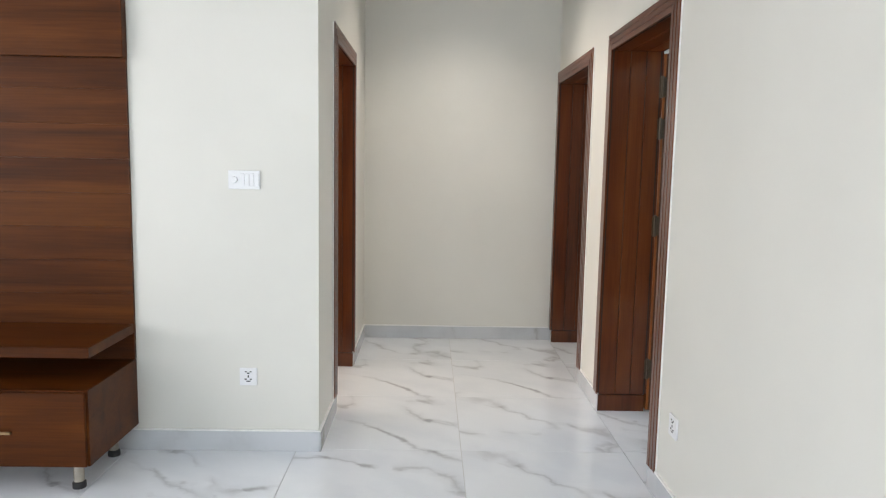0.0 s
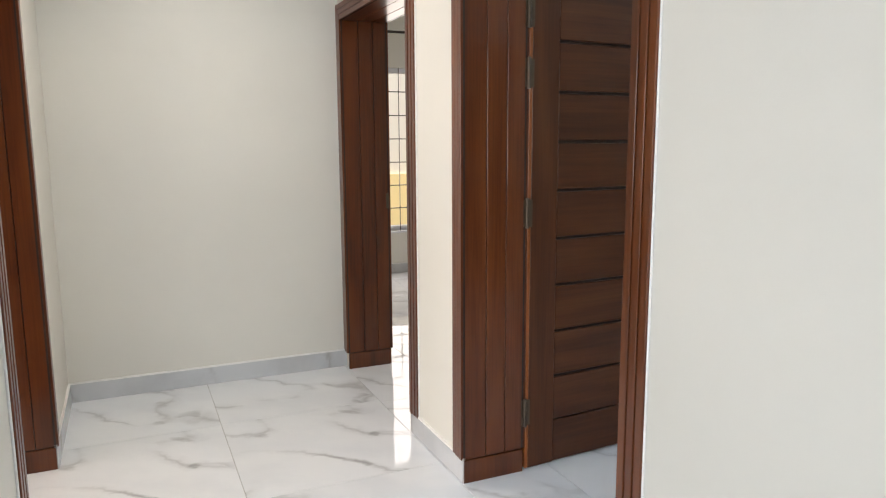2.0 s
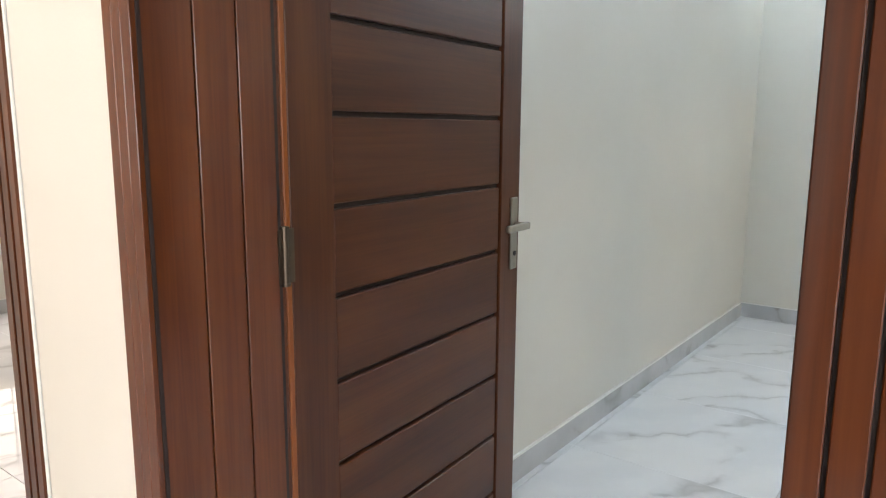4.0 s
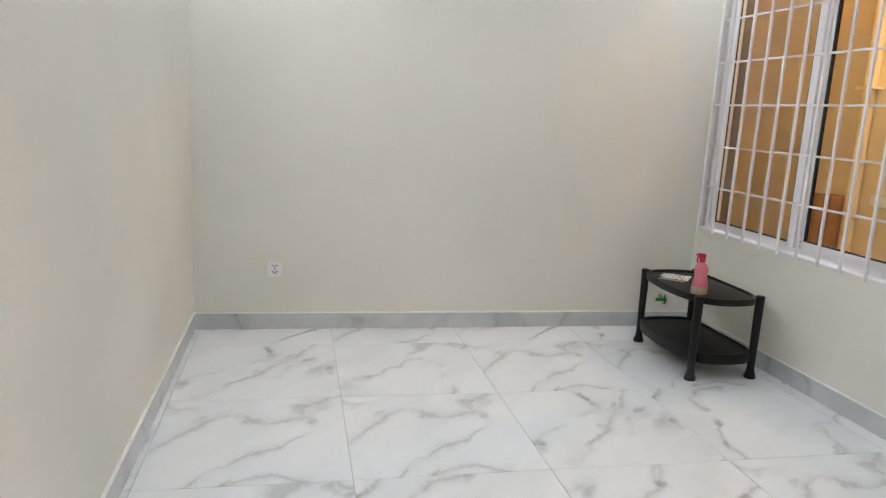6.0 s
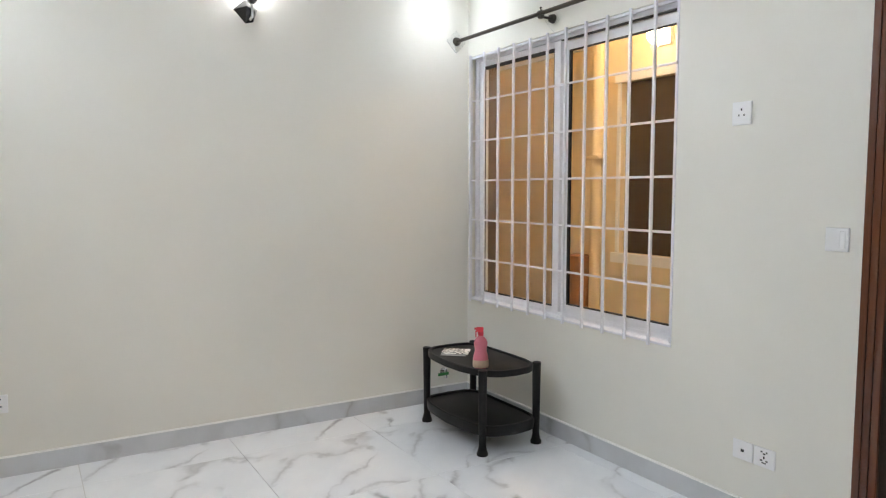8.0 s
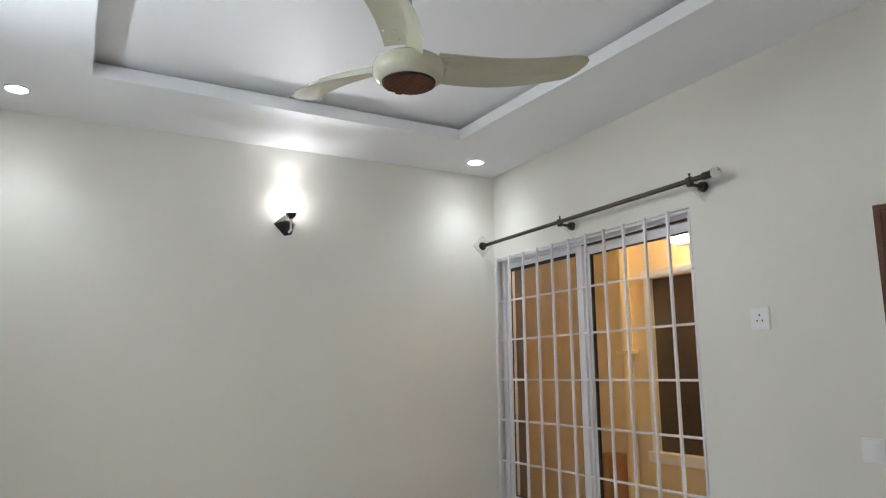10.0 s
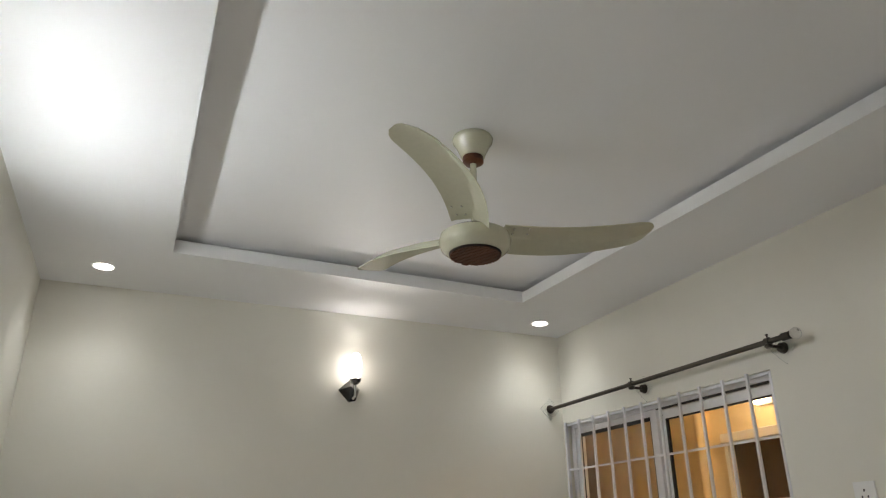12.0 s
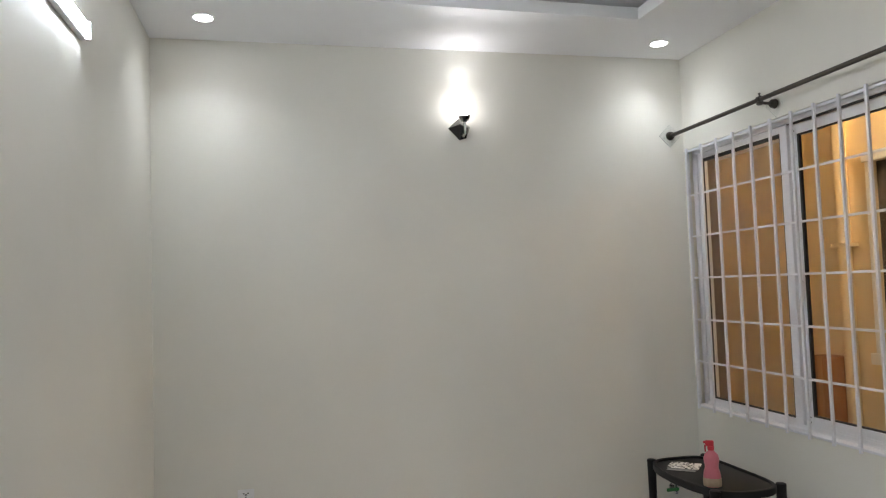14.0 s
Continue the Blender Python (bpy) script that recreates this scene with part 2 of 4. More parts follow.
def add_tube(bm, p, q, r0, r1=None, seg=14):
    p, q = Vector(p), Vector(q)
    d = q - p
    m = Matrix.Translation((p + q) / 2) @ d.to_track_quat("Z", "Y").to_matrix().to_4x4()
    bmesh.ops.create_cone(bm, cap_ends=True, segments=seg, radius1=r0, radius2=r0 if r1 is None else r1, depth=d.length, matrix=m)


def add_lathe(bm, profile, center=(0, 0, 0), seg=32):
    """A body turned round the z axis from (radius, height) pairs."""
    cx, cy, cz = center
    rings = []
    for r, z in profile:
        rings.append([bm.verts.new((cx + r * math.cos(2 * math.pi * k / seg), cy + r * math.sin(2 * math.pi * k / seg), cz + z)) for k in range(seg)])
    for a, b in zip(rings, rings[1:]):
        for k in range(seg):
            bm.faces.new((a[k], a[(k + 1) % seg], b[(k + 1) % seg], b[k]))
    bm.faces.new(rings[0][::-1])
    bm.faces.new(rings[-1])


def add_prism(bm, outline, z0, z1, bevel=0.0, seg=2):
    lo = [bm.verts.new((x, y, z0)) for x, y in outline]
    hi = [bm.verts.new((x, y, z1)) for x, y in outline]
    n = len(outline)
    bm.faces.new(lo[::-1])
    bm.faces.new(hi)
    for k in range(n):
        bm.faces.new((lo[k], lo[(k + 1) % n], hi[(k + 1) % n], hi[k]))
    if bevel:
        ring = {e for v in lo + hi for e in v.link_edges if abs(e.verts[0].co.z - e.verts[1].co.z) < 1e-6}
        bmesh.ops.bevel(bm, geom=list(ring), offset=bevel, segments=seg, affect="EDGES", profile=0.5)


def finish(bm, name, material, smooth=False):
    bmesh.ops.recalc_face_normals(bm, faces=bm.faces[:])
    me = bpy.data.meshes.new(name)
    bm.to_mesh(me)
    bm.free()
    if smooth:
        for p in me.polygons:
            p.use_smooth = True
        me.set_sharp_from_angle(angle=radians(40))
    me.materials.append(material)
    return me


def part(name, bm, material, parent, label="", smooth=False):
    ob = new(name, finish(bm, name, material, smooth))
    ob.parent = parent
    if label:
        tagged(ob, label)
    return ob


def thing(name, x, y, z, label, category, group="", kind="", rz=0):
    ob = new(name)
    ob.matrix_basis = pose(x, y, z, 0, 0, rz)
    return tagged(ob, label, category, group, kind)


def structure(name, bm, material, label, category):
    return tagged(new(name, finish(bm, name, material)), label, category, "", "structure")


def boxes(*rows, bevel=0.0, seg=1):
    bm = bmesh.new()
    for r in rows:
        add_box(bm, *r, bevel=bevel, seg=seg)
    return bm


def pierced(axis, a0, a1, u0, u1, v0, v1, holes):
    """A slab between a0 and a1 along the axis, with rectangular holes (u0, u1, v0, v1) through it."""
    us = sorted({u0, u1, *[h[0] for h in holes], *[h[1] for h in holes]})
    vs = sorted({v0, v1, *[h[2] for h in holes], *[h[3] for h in holes]})
    us = [u for u in us if u0 <= u <= u1]
    vs = [v for v in vs if v0 <= v <= v1]

    def solid(i, j):
        if not (0 <= i < len(us) - 1 and 0 <= j < len(vs) - 1):
            return False
        cu, cv = (us[i] + us[i + 1]) / 2, (vs[j] + vs[j + 1]) / 2
        return not any(h[0] < cu < h[1] and h[2] < cv < h[3] for h in holes)

    def place(a, u, v):
        return {"x": (a, u, v), "y": (u, a, v), "z": (u, v, a)}[axis]

    bm = bmesh.new()

    def quad(*pts):
        bm.faces.new([bm.verts.new(place(*p)) for p in pts])

    for i in range(len(us) - 1):
        for j in range(len(vs) - 1):
            if not solid(i, j):
                continue
            p, q, r, s = us[i], us[i + 1], vs[j], vs[j + 1]
            quad((a0, p, r), (a0, q, r), (a0, q, s), (a0, p, s))
            quad((a1, p, r), (a1, q, r), (a1, q, s), (a1, p, s))
            if not solid(i - 1, j):
                quad((a0, p, r), (a1, p, r), (a1, p, s), (a0, p, s))
            if not solid(i + 1, j):
                quad((a0, q, r), (a1, q, r), (a1, q, s), (a0, q, s))
            if not solid(i, j - 1):
                quad((a0, p, r), (a1, p, r), (a1, q, r), (a0, q, r))
            if not solid(i, j + 1):
                quad((a0, p, s), (a1, p, s), (a1, q, s), (a0, q, s))
    bmesh.ops.remove_doubles(bm, verts=bm.verts[:], dist=1e-5)
    return bm


# ---------- the plan ----------
ZC = 3.004                                  # ceilings
X0, X1, Y0, Y1 = 0.26, 4.72, 0.586, 3.923    # the bedroom inside
XL, YB = -1.542, 5.39                       # corridor: side wall and end wall
YT = 3.05                                   # lounge wall with the television unit
D1 = (2.705, 3.685)                           # bedroom door, clear opening
D2 = (4.265, 5.305)                           # second bedroom door
D4 = (3.63, 4.53)                           # door across the corridor
D3 = (0.965, 1.885)                           # bathroom door
DH = 2.07
WX0, WX1, WZ0, WZ1 = 2.88, 4.70, 0.71, 2.385   # bedroom window
L = 0.03                                    # lining boards
Y2 = 8.2                                   # far wall of the second bedroom
V0, V1, VZ0, VZ1 = 0.75, 2.55, 0.45, 2.12   # its window

structure("wall_corridor", pierced("x", 0.0, X0, -4.2, Y2 + 0.23, 0, 3.3,
    [(D1[0] - L, D1[1] + L, -1, DH + L), (D2[0] - L, D2[1] + L, -1, DH + L)]), WALL, "off-white painted plaster wall with two doorways", "wall")
structure("wall_between", boxes((X0, Y1, 0, X1, Y1 + 0.2, 3.3)), WALL, "off-white painted plaster wall between two bedrooms", "wall")
structure("wall_back", boxes((X1, 0.35, 0, X1 + 0.23, Y2 + 0.23, 3.3)), WALL, "off-white painted plaster wall with a lit wall lamp", "wall")
structure("wall_window", pierced("y", 0.35, Y0, X0, X1, 0, 3.3,
    [(WX0, WX1, WZ0, WZ1), (D3[0] - L, D3[1] + L, -1, DH + 0.03 + L)]), WALL, "off-white painted plaster wall with a barred window", "wall")
structure("wall_corridor_end", boxes((XL, YB, 0, 0, YB + 0.23, 3.3)), WALL, "grey-white painted end wall of the corridor", "wall")
structure("wall_corridor_side", pierced("x", XL - 0.23, XL, YT, YB + 0.23, 0, 3.3,
    [(D4[0] - L, D4[1] + L, -1, DH + L)]), WALL, "off-white painted wall with a doorway", "wall")
structure("wall_lounge", boxes((-6.0, YT, 0, XL - 0.23, YT + 0.23, 3.3)), WALL, "white painted lounge wall with switches", "wall")
structure("wall_lounge_side", pierced("x", -6.23, -6.0, -4.2, 5.83, 0, 3.3, [(-2.3, 1.1, 0.8, 2.4), (3.5, 5.0, 0.9, 2.3)]), WALL, "off-white painted lounge wall with a window opening", "wall")
structure("wall_lounge_rear", pierced("y", -4.23, -4.0, -6.0, 0, 0, 3.3, [(-3.9, -1.3, 0.8, 2.4)]), WALL, "off-white painted lounge wall behind the entrance side", "wall")
structure("wall_side_room", boxes((-6.0, 5.6, 0, XL, 5.83, 3.3)), WALL, "off-white painted wall of the side room", "wall")
structure("wall_second_room", pierced("y", Y2, Y2 + 0.23, X0, X1, 0, 3.3, [(V0, V1, VZ0, VZ1)]), WALL, "off-white painted wall with a barred window", "wall")

# ceilings
TX0, TX1, TY0, TY1 = 0.93, 4.055, 1.22, 3.265


def skewed(bm):
    """The plasterer's tray is out of square: its far and its window edges run at a slant."""
    for v in bm.verts:
        x, y = v.co.x, v.co.y
        far, low = abs(x - TX1) < 0.1, abs(y - TY0) < 0.1
        if far:
            v.co.x += 0.03 * ((TY1 - y) / 1.02 - 1)
        if low:
            v.co.y -= 0.0435 * (TX1 - x)
    return bm


bm = skewed(pierced("z", ZC, ZC + 0.066, X0, X1, Y0, Y1, [(TX0, TX1, TY0, TY1)]))
ceiling = structure("ceiling_bedroom", bm, CEIL, "white plaster ceiling with a raised rectangular tray", "ceiling")
bm = skewed(pierced("z", ZC + 0.0661, ZC + 0.1, X0, X1, Y0, Y1, [(TX0 - 0.07, TX1 + 0.07, TY0 - 0.07, TY1 + 0.07)]))
add_box(bm, X0, Y0, ZC + 0.1001, X1, Y1, ZC + 0.25)
part("tray", bm, CEIL, ceiling, "raised tray with a hidden cove behind the lip")
structure("ceiling_lounge", boxes((-6.0, -4.0, ZC, 0, YT, ZC + 0.2), (XL, YT, ZC, 0, YB, ZC + 0.2), (-6.0, YT + 0.23, ZC, XL - 0.23, 5.6, ZC + 0.2)), CEIL, "plain white plaster ceiling", "ceiling")
structure("ceiling_second_room", boxes((X0, Y1 + 0.2, ZC, X1, Y2, ZC + 0.2)), CEIL, "plain white plaster ceiling", "ceiling")
structure("roof", boxes((-6.3, -4.3, 3.3, 7.2, Y2 + 0.3, 3.5)), CONCRETE, "flat concrete roof slab", "roof")

# ground outside
structure("ground", boxes((-300, -300, -0.6, 300, 300, -0.3)), CONCRETE, "bare grey ground around the house", "ground")
structure("foundation", boxes((-6.23, -4.23, -0.3, 7.2, Y2 + 0.23, -0.02)), CONCRETE, "concrete base of the house", "floor")

# floor: grout bed, tiles are added at the end
floor = structure("floor", boxes((-6.0, -4.0, -0.02, X1, YB + 0.23, -0.004), (X0, YB + 0.23, -0.02, X1, Y2, -0.004)), GROUT,
                  "polished white marble-look tile floor with grey veins", "floor")


# skirting
def skirting(name, axis, face, side, u0, u1):
    """Marble skirting on a wall face; side +1 or -1 is where the room lies."""
    t = 0.012 * side
    if axis == "x":
        low, bead = (face, u0, 0, face + t, u1, 0.1), (face, u0, 0.1, face + t * 0.9, u1, 0.108)
    else:
        low, bead = (u0, face, 0, u1, face + t, 0.1), (u0, face, 0.1, u1, face + t * 0.9, 0.108)
    ob = structure(name, boxes(low, bevel=0.0015), SKIRT, "grey marble skirting along the wall", "skirting")
    part("bead", boxes(bead), BEAD, ob)


C = 0.095                                    # casing width
skirting("baseboard_corridor_near", "x", 0.0, -1, -4.0, D1[0])
skirting("baseboard_corridor_mid", "x", 0.0, -1, D1[1], D2[0])
skirting("baseboard_corridor_end", "y", YB, -1, XL, 0.0)
skirting("baseboard_corridor_side", "x", XL, 1, YT - 0.012, D4[0])
skirting("baseboard_corridor_side_far", "x", XL, 1, D4[1], YB)
skirting("baseboard_lounge", "y", YT, -1, -6.0, XL + 0.012)
skirting("baseboard_bedroom_back", "x", X1, -1, Y0, Y1)
skirting("baseboard_bedroom_side", "y", Y1, -1, X0, X1)
skirting("baseboard_bedroom_window", "y", Y0, 1, D3[1] + C, X1)
skirting("baseboard_second_room", "y", Y2, -1, X0, X1)


# ---------- doors ----------
def door_frame(name, axis, wall0, wall1, o0, o1, top, label, faces, board=None):
    """Lining boards and grooved casings round a doorway. The wall runs from wall0 to wall1 across, the opening from o0 to o1."""
    root = tagged(new(name), label, "door", "", "structure")

    def swap(r):
        x0, y0, z0, x1, y1, z1 = r
        return r if axis == "x" else (y0, x0, z0, y1, x1, z1)

    def piece(nm, rows, material, lab="", bevel=0.0012):
        bm = bmesh.new()
        for r in rows:
            add_box(bm, *swap(r), bevel=bevel)
        return part(nm, bm, material, root, lab)

    level = CASE_H if axis == "y" else wood(name + "_head_wood", (0.056, 0.0115, 0.0025), (0.114, 0.026, 0.0052), (0.172, 0.045, 0.0095), 1, 0.3, 0.12)
    depth = wall1 - wall0
    cuts = [wall0 - 0.004, wall0 + depth * 0.36, wall0 + depth * 0.70, wall1 + 0.004]
    for nm, e, s in (("lining", o0, -1), ("lining", o1, 1)):
        # dark backs carry the shade of the lining and casing grooves
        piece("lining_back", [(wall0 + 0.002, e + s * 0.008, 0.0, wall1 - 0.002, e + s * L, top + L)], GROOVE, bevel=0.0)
        rows = []
        for k in range(3):
            rows.append((cuts[k] + 0.002, e, 0.102, cuts[k + 1] - 0.002, e + s * 0.012, top))
        piece(nm, rows, board or CASE)
        piece("plinth", [(wall0 - 0.006, e - s * 0.004, 0.0, wall1 + 0.006, e + s * 0.012, 0.097)], CASE)
    rows = [(wall0 + 0.002, o0, top + 0.008, wall1 - 0.002, o1, top + L)]
    for k in range(3):
        rows.append((cuts[k] + 0.002, o0, top, cuts[k + 1] - 0.002, o1, top + 0.012))
    piece("head_lining", rows, level)
    for face, out in faces:
        low = 0.1
        strip = C / 3
        for e, s in ((o0, -1), (o1, 1)):
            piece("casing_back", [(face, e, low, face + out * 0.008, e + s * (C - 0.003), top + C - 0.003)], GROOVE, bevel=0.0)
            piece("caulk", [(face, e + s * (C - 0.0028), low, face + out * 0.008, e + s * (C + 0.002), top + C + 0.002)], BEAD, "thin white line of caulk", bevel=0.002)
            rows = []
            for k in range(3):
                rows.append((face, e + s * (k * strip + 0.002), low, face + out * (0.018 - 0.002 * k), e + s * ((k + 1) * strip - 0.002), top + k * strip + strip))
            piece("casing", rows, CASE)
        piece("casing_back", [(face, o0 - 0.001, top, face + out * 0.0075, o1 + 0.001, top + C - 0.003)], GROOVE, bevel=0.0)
        rows = []
        for k in range(3):
            rows.append((face, o0 - k * strip - 0.002, top + k * strip + 0.002, face + out * (0.0175 - 0.002 * k), o1 + k * strip + 0.002, top + (k + 1) * strip - 0.002))
        piece("head_casing", rows, level)
    return root


door_1 = door_frame("door_1", "x", 0.0, X0, *D1, DH, "polished red-brown wooden doorway with its door standing open", [(0.0, -1), (X0, 1)])
door_2 = door_frame("door_2", "x", 0.0, X0, *D2, DH, "polished red-brown wooden doorway to a bright room", [(0.0, -1), (X0, 1)])
door_3 = door_frame("door_3", "y", 0.35, Y0, *D3, DH + 0.03, "dark red-brown wooden doorway to the bathroom", [(Y0, 1)], DARKWOOD)
door_4 = door_frame("door_4", "x", XL - 0.23, XL, *D4, DH, "red-brown wooden doorway across the corridor", [(XL, 1), (XL - 0.23, -1)])


def hinge(parent, x, y, z):
    bm = bmesh.new()
    add_tube(bm, (x, y, z - 0.055), (x, y, z + 0.055), 0.007, seg=10)
    for k in (-0.06, 0.055):
        add_tube(bm, (x, y, z + k), (x, y, z + k + 0.006), 0.009, seg=10)
    for k in (-0.02, 0.02):
        add_tube(bm, (x, y, z + k - 0.001), (x, y, z + k + 0.001), 0.008, seg=10)
    add_box(bm, x - 0.016, y + 0.002, z - 0.055, x - 0.002, y + 0.005, z + 0.055)
    add_box(bm, x + 0.002, y + 0.001, z - 0.055, x + 0.026, y + 0.0035, z + 0.055)
    for k in (-0.035, 0.0, 0.035):
        add_tube(bm, (x + 0.017, y + 0.002, z + k), (x + 0.017, y, z + k), 0.0035, seg=8)
    part("hinge", bm, HINGE, parent, "dull metal butt hinge")


def lever(parent, x, y, z, out):
    """A lever handle on a long plate; out: the side of the leaf, -1 or 1; the lever points at the hinges."""
    h = part("handle", boxes((x - 0.02, y, z - 0.125, x + 0.02, y + out * 0.008, z + 0.10), bevel=0.003), STEEL, parent, "brushed steel lever handle on a long plate")
    bm = bmesh.new()
    add_tube(bm, (x, y + out * 0.006, z + 0.015), (x, y + out * 0.05, z + 0.015), 0.010)
    add_box(bm, x - 0.12, y + out * 0.042, z + 0.004, x + 0.012, y + out * 0.058, z + 0.026, bevel=0.005, seg=2)
    part("lever", bm, STEEL, h)
    bm = bmesh.new()
    add_tube(bm, (x, y + out * 0.004, z - 0.075), (x, y + out * 0.0105, z - 0.075), 0.008)
    part("keyhole", bm, SLOT, h)


def plank_leaf(parent, x, y, angle, width, height, hinges):
    """A door leaf of stiles, rails and level planks; its hinge edge is the local origin, its face towards -y."""
    leaf = new("leaf")
    leaf.parent = parent
    leaf.matrix_basis = pose(x, y, 0.006, 0, 0, angle)
    tagged(leaf, "dark brown wooden leaf of level planks standing open")
    T, SL, SR = 0.04, 0.14, 0.115
    part("stile", boxes((0.011, 0, 0, SL, T, height), bevel=0.002), LEAF_V, leaf)
    part("stile", boxes((width - SR, 0, 0, width, T, height), bevel=0.002), LEAF_V, leaf)
    part("edge_strip", boxes((-0.004, 0.0005, 0.001, 0.011, T - 0.0005, height - 0.001), bevel=0.002), EDGE, leaf, "hinge edge coloured a brighter orange-brown for the light on it")
    # core coloured near black in place of the shade between planks
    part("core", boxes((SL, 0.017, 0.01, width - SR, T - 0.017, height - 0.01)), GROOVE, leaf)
    step = 0.1977
    cuts = [0.0, 0.187]
    while cuts[-1] + step < height - 0.08:
        cuts.append(cuts[-1] + step)
    cuts.append(height)
    for a, b in zip(cuts, cuts[1:]):
        gap = 0.0015 if a == 0.0 else 0.006
        part("plank", boxes((SL + 0.001, 0.003, a + gap, width - SR - 0.008, T - 0.003, b - (0.0015 if a == 0.0 else 0.006)), bevel=0.003), LEAF_H, leaf)
    for hz in hinges:
        hinge(leaf, -0.010, -0.004, hz)
    lever(leaf, width - 0.04, 0.0, 1.035, -1)
    lever(leaf, width - 0.04, T, 1.035, 1)
    return leaf


plank_leaf(door_1, 0.285, 3.687, 3.6, 0.99, 2.055, (0.25, 1.09, 1.64, 1.87))

part("strike_plate", boxes((X0 - 0.012, D2[1] - 0.006, 0.98, X0 + 0.006, D2[1] - 0.0005, 1.07), bevel=0.001), HINGE, door_2, "brass strike plate")


# ---------- bedroom window ----------
def sash(root, a, b, y, z0, z1, left, right, low, high, glaze, label, lip):
    """A sliding sash with a rubber seal; lip: how deep the dark shadow gap of the seal is at the head."""
    frame_bm = boxes((a, y - 0.013, z0, a + left, y + 0.013, z1), (b - right, y - 0.013, z0, b, y + 0.013, z1),
                     (a + left, y - 0.013, z0, b - right, y + 0.013, z0 + low), (a + left, y - 0.013, z1 - high, b - right, y + 0.013, z1), bevel=0.002)
    ob = part("sash", frame_bm, ALU, root)
    ga, gb, gl, gh = a + left, b - right, z0 + low, z1 - high
    part("gasket", boxes((ga, y - 0.009, gl, ga + 0.007, y + 0.009, gh), (gb - 0.012, y - 0.009, gl, gb, y + 0.009, gh),
                         (ga + 0.007, y - 0.009, gl, gb - 0.012, y + 0.009, gl + 0.008), (ga + 0.007, y - 0.009, gh - lip, gb - 0.012, y + 0.009, gh)), RUBBER, ob, "black rubber seal")
    pane = part("pane", boxes((ga + 0.003, y - 0.003, gl + 0.004, gb - 0.004, y + 0.003, gh - 0.004)), glaze, ob, label)
    pane.visible_shadow = False
    return ob


def window_unit():
    root = tagged(new("window_1"), "white aluminium sliding window with two sashes behind a white grille", "window", "", "structure")
    y0, y1 = 0.445, 0.54
    f = 0.034
    for nm, r in (("frame_side", (WX0, y0, WZ0, WX0 + f, y1, WZ1)), ("frame_side", (WX1 - f, y0, WZ0, WX1, y1, WZ1)),
                  ("frame_head", (WX0 + f, y0, WZ1 - f, WX1 - f, y1, WZ1)), ("frame_track", (WX0 + f, y0, WZ0, WX1 - f, y1, WZ0 + 0.016))):
        part(nm, boxes(r, bevel=0.003), ALU, root)
    for yy in (0.474, 0.498, 0.534):
        part("track_rib", boxes((WX0 + f, yy - 0.002, WZ0 + 0.016, WX1 - f, yy + 0.002, WZ0 + 0.034)), ALU, root)
        part("track_rib", boxes((WX1 - f - 0.008, yy - 0.002, WZ0 + 0.034, WX1 - f, yy + 0.002, WZ1 - f)), ALU, root)
    # black strips stand for the shade in the gaps above and below the sash
    for z in (WZ0 + 0.0162, WZ1 - f - 0.006):
        part("track_gap_shade", boxes((WX0 + f + 0.001, 0.502, z, 3.80, 0.530, z + 0.005)), RUBBER, root)
    # the inner sash stands over the corner half, the outer one behind the other half
    inner = sash(root, 3.805, WX1 - f - 0.01, 0.516, WZ0 + 0.02, WZ1 - f - 0.002, 0.058, 0.036, 0.036, 0.036, TINT, "brown tinted pane", 0.02)
    outer = sash(root, WX0 + f, 3.855, 0.484, WZ0 + 0.02, WZ1 - f - 0.009, 0.04, 0.085, 0.055, 0.05, CLEAR, "clear pane", 0.007)
    latch = boxes((3.775, 0.498, 1.40, 3.792, 0.512, 1.50), bevel=0.004, seg=2)
    add_tube(latch, (3.784, 0.505, 1.455), (3.784, 0.524, 1.455), 0.007, seg=12)
    add_box(latch, 3.766, 0.513, 1.447, 3.789, 0.521, 1.482, bevel=0.002)
    part("latch", latch, ALU, outer, "white crescent latch")
    for z in (WZ0 + 0.045, WZ0 + 0.07, WZ1 - f - 0.04):
        bm = bmesh.new()
        add_tube(bm, (3.79, 0.496, z), (3.79, 0.4995, z), 0.006, seg=12)
        part("screw_cap", bm, RUBBER, outer, "black plastic screw cap")
    part("sill", boxes((WX0, 0.535, WZ0 - 0.004, WX1, Y0 + 0.010, WZ0 + 0.010), bevel=0.003), ALU, root)
    # grille
    for x in [3.014 + 0.165 * k for k in range(11)]:
        part("bar", boxes((x - 0.0075, Y0 + 0.010, WZ0 - 0.014, x + 0.0075, Y0 + 0.025, WZ1 + 0.004), bevel=0.002), BAR, root)
    for k in range(5):
        z = 1.000 + 0.2695 * k
        part("cross_bar", boxes((WX0 + 0.002, Y0 - 0.001, z - 0.006, WX1 - 0.002, Y0 + 0.0095, z + 0.006), bevel=0.0015), BAR, root)
    for r in ((WX0 + 0.002, 0.57, WZ0 + 0.014, WX0 + 0.018, 0.588, WZ1 - 0.004), (WX1 - 0.018, 0.57, WZ0 + 0.014, WX1 - 0.002, 0.588, WZ1 - 0.004),
              (WX0 + 0.018, 0.57, WZ1 - 0.02, WX1 - 0.018, 0.588, WZ1 - 0.004)):
        part("grille_edge", boxes(r, bevel=0.002), BAR, root)


window_unit()


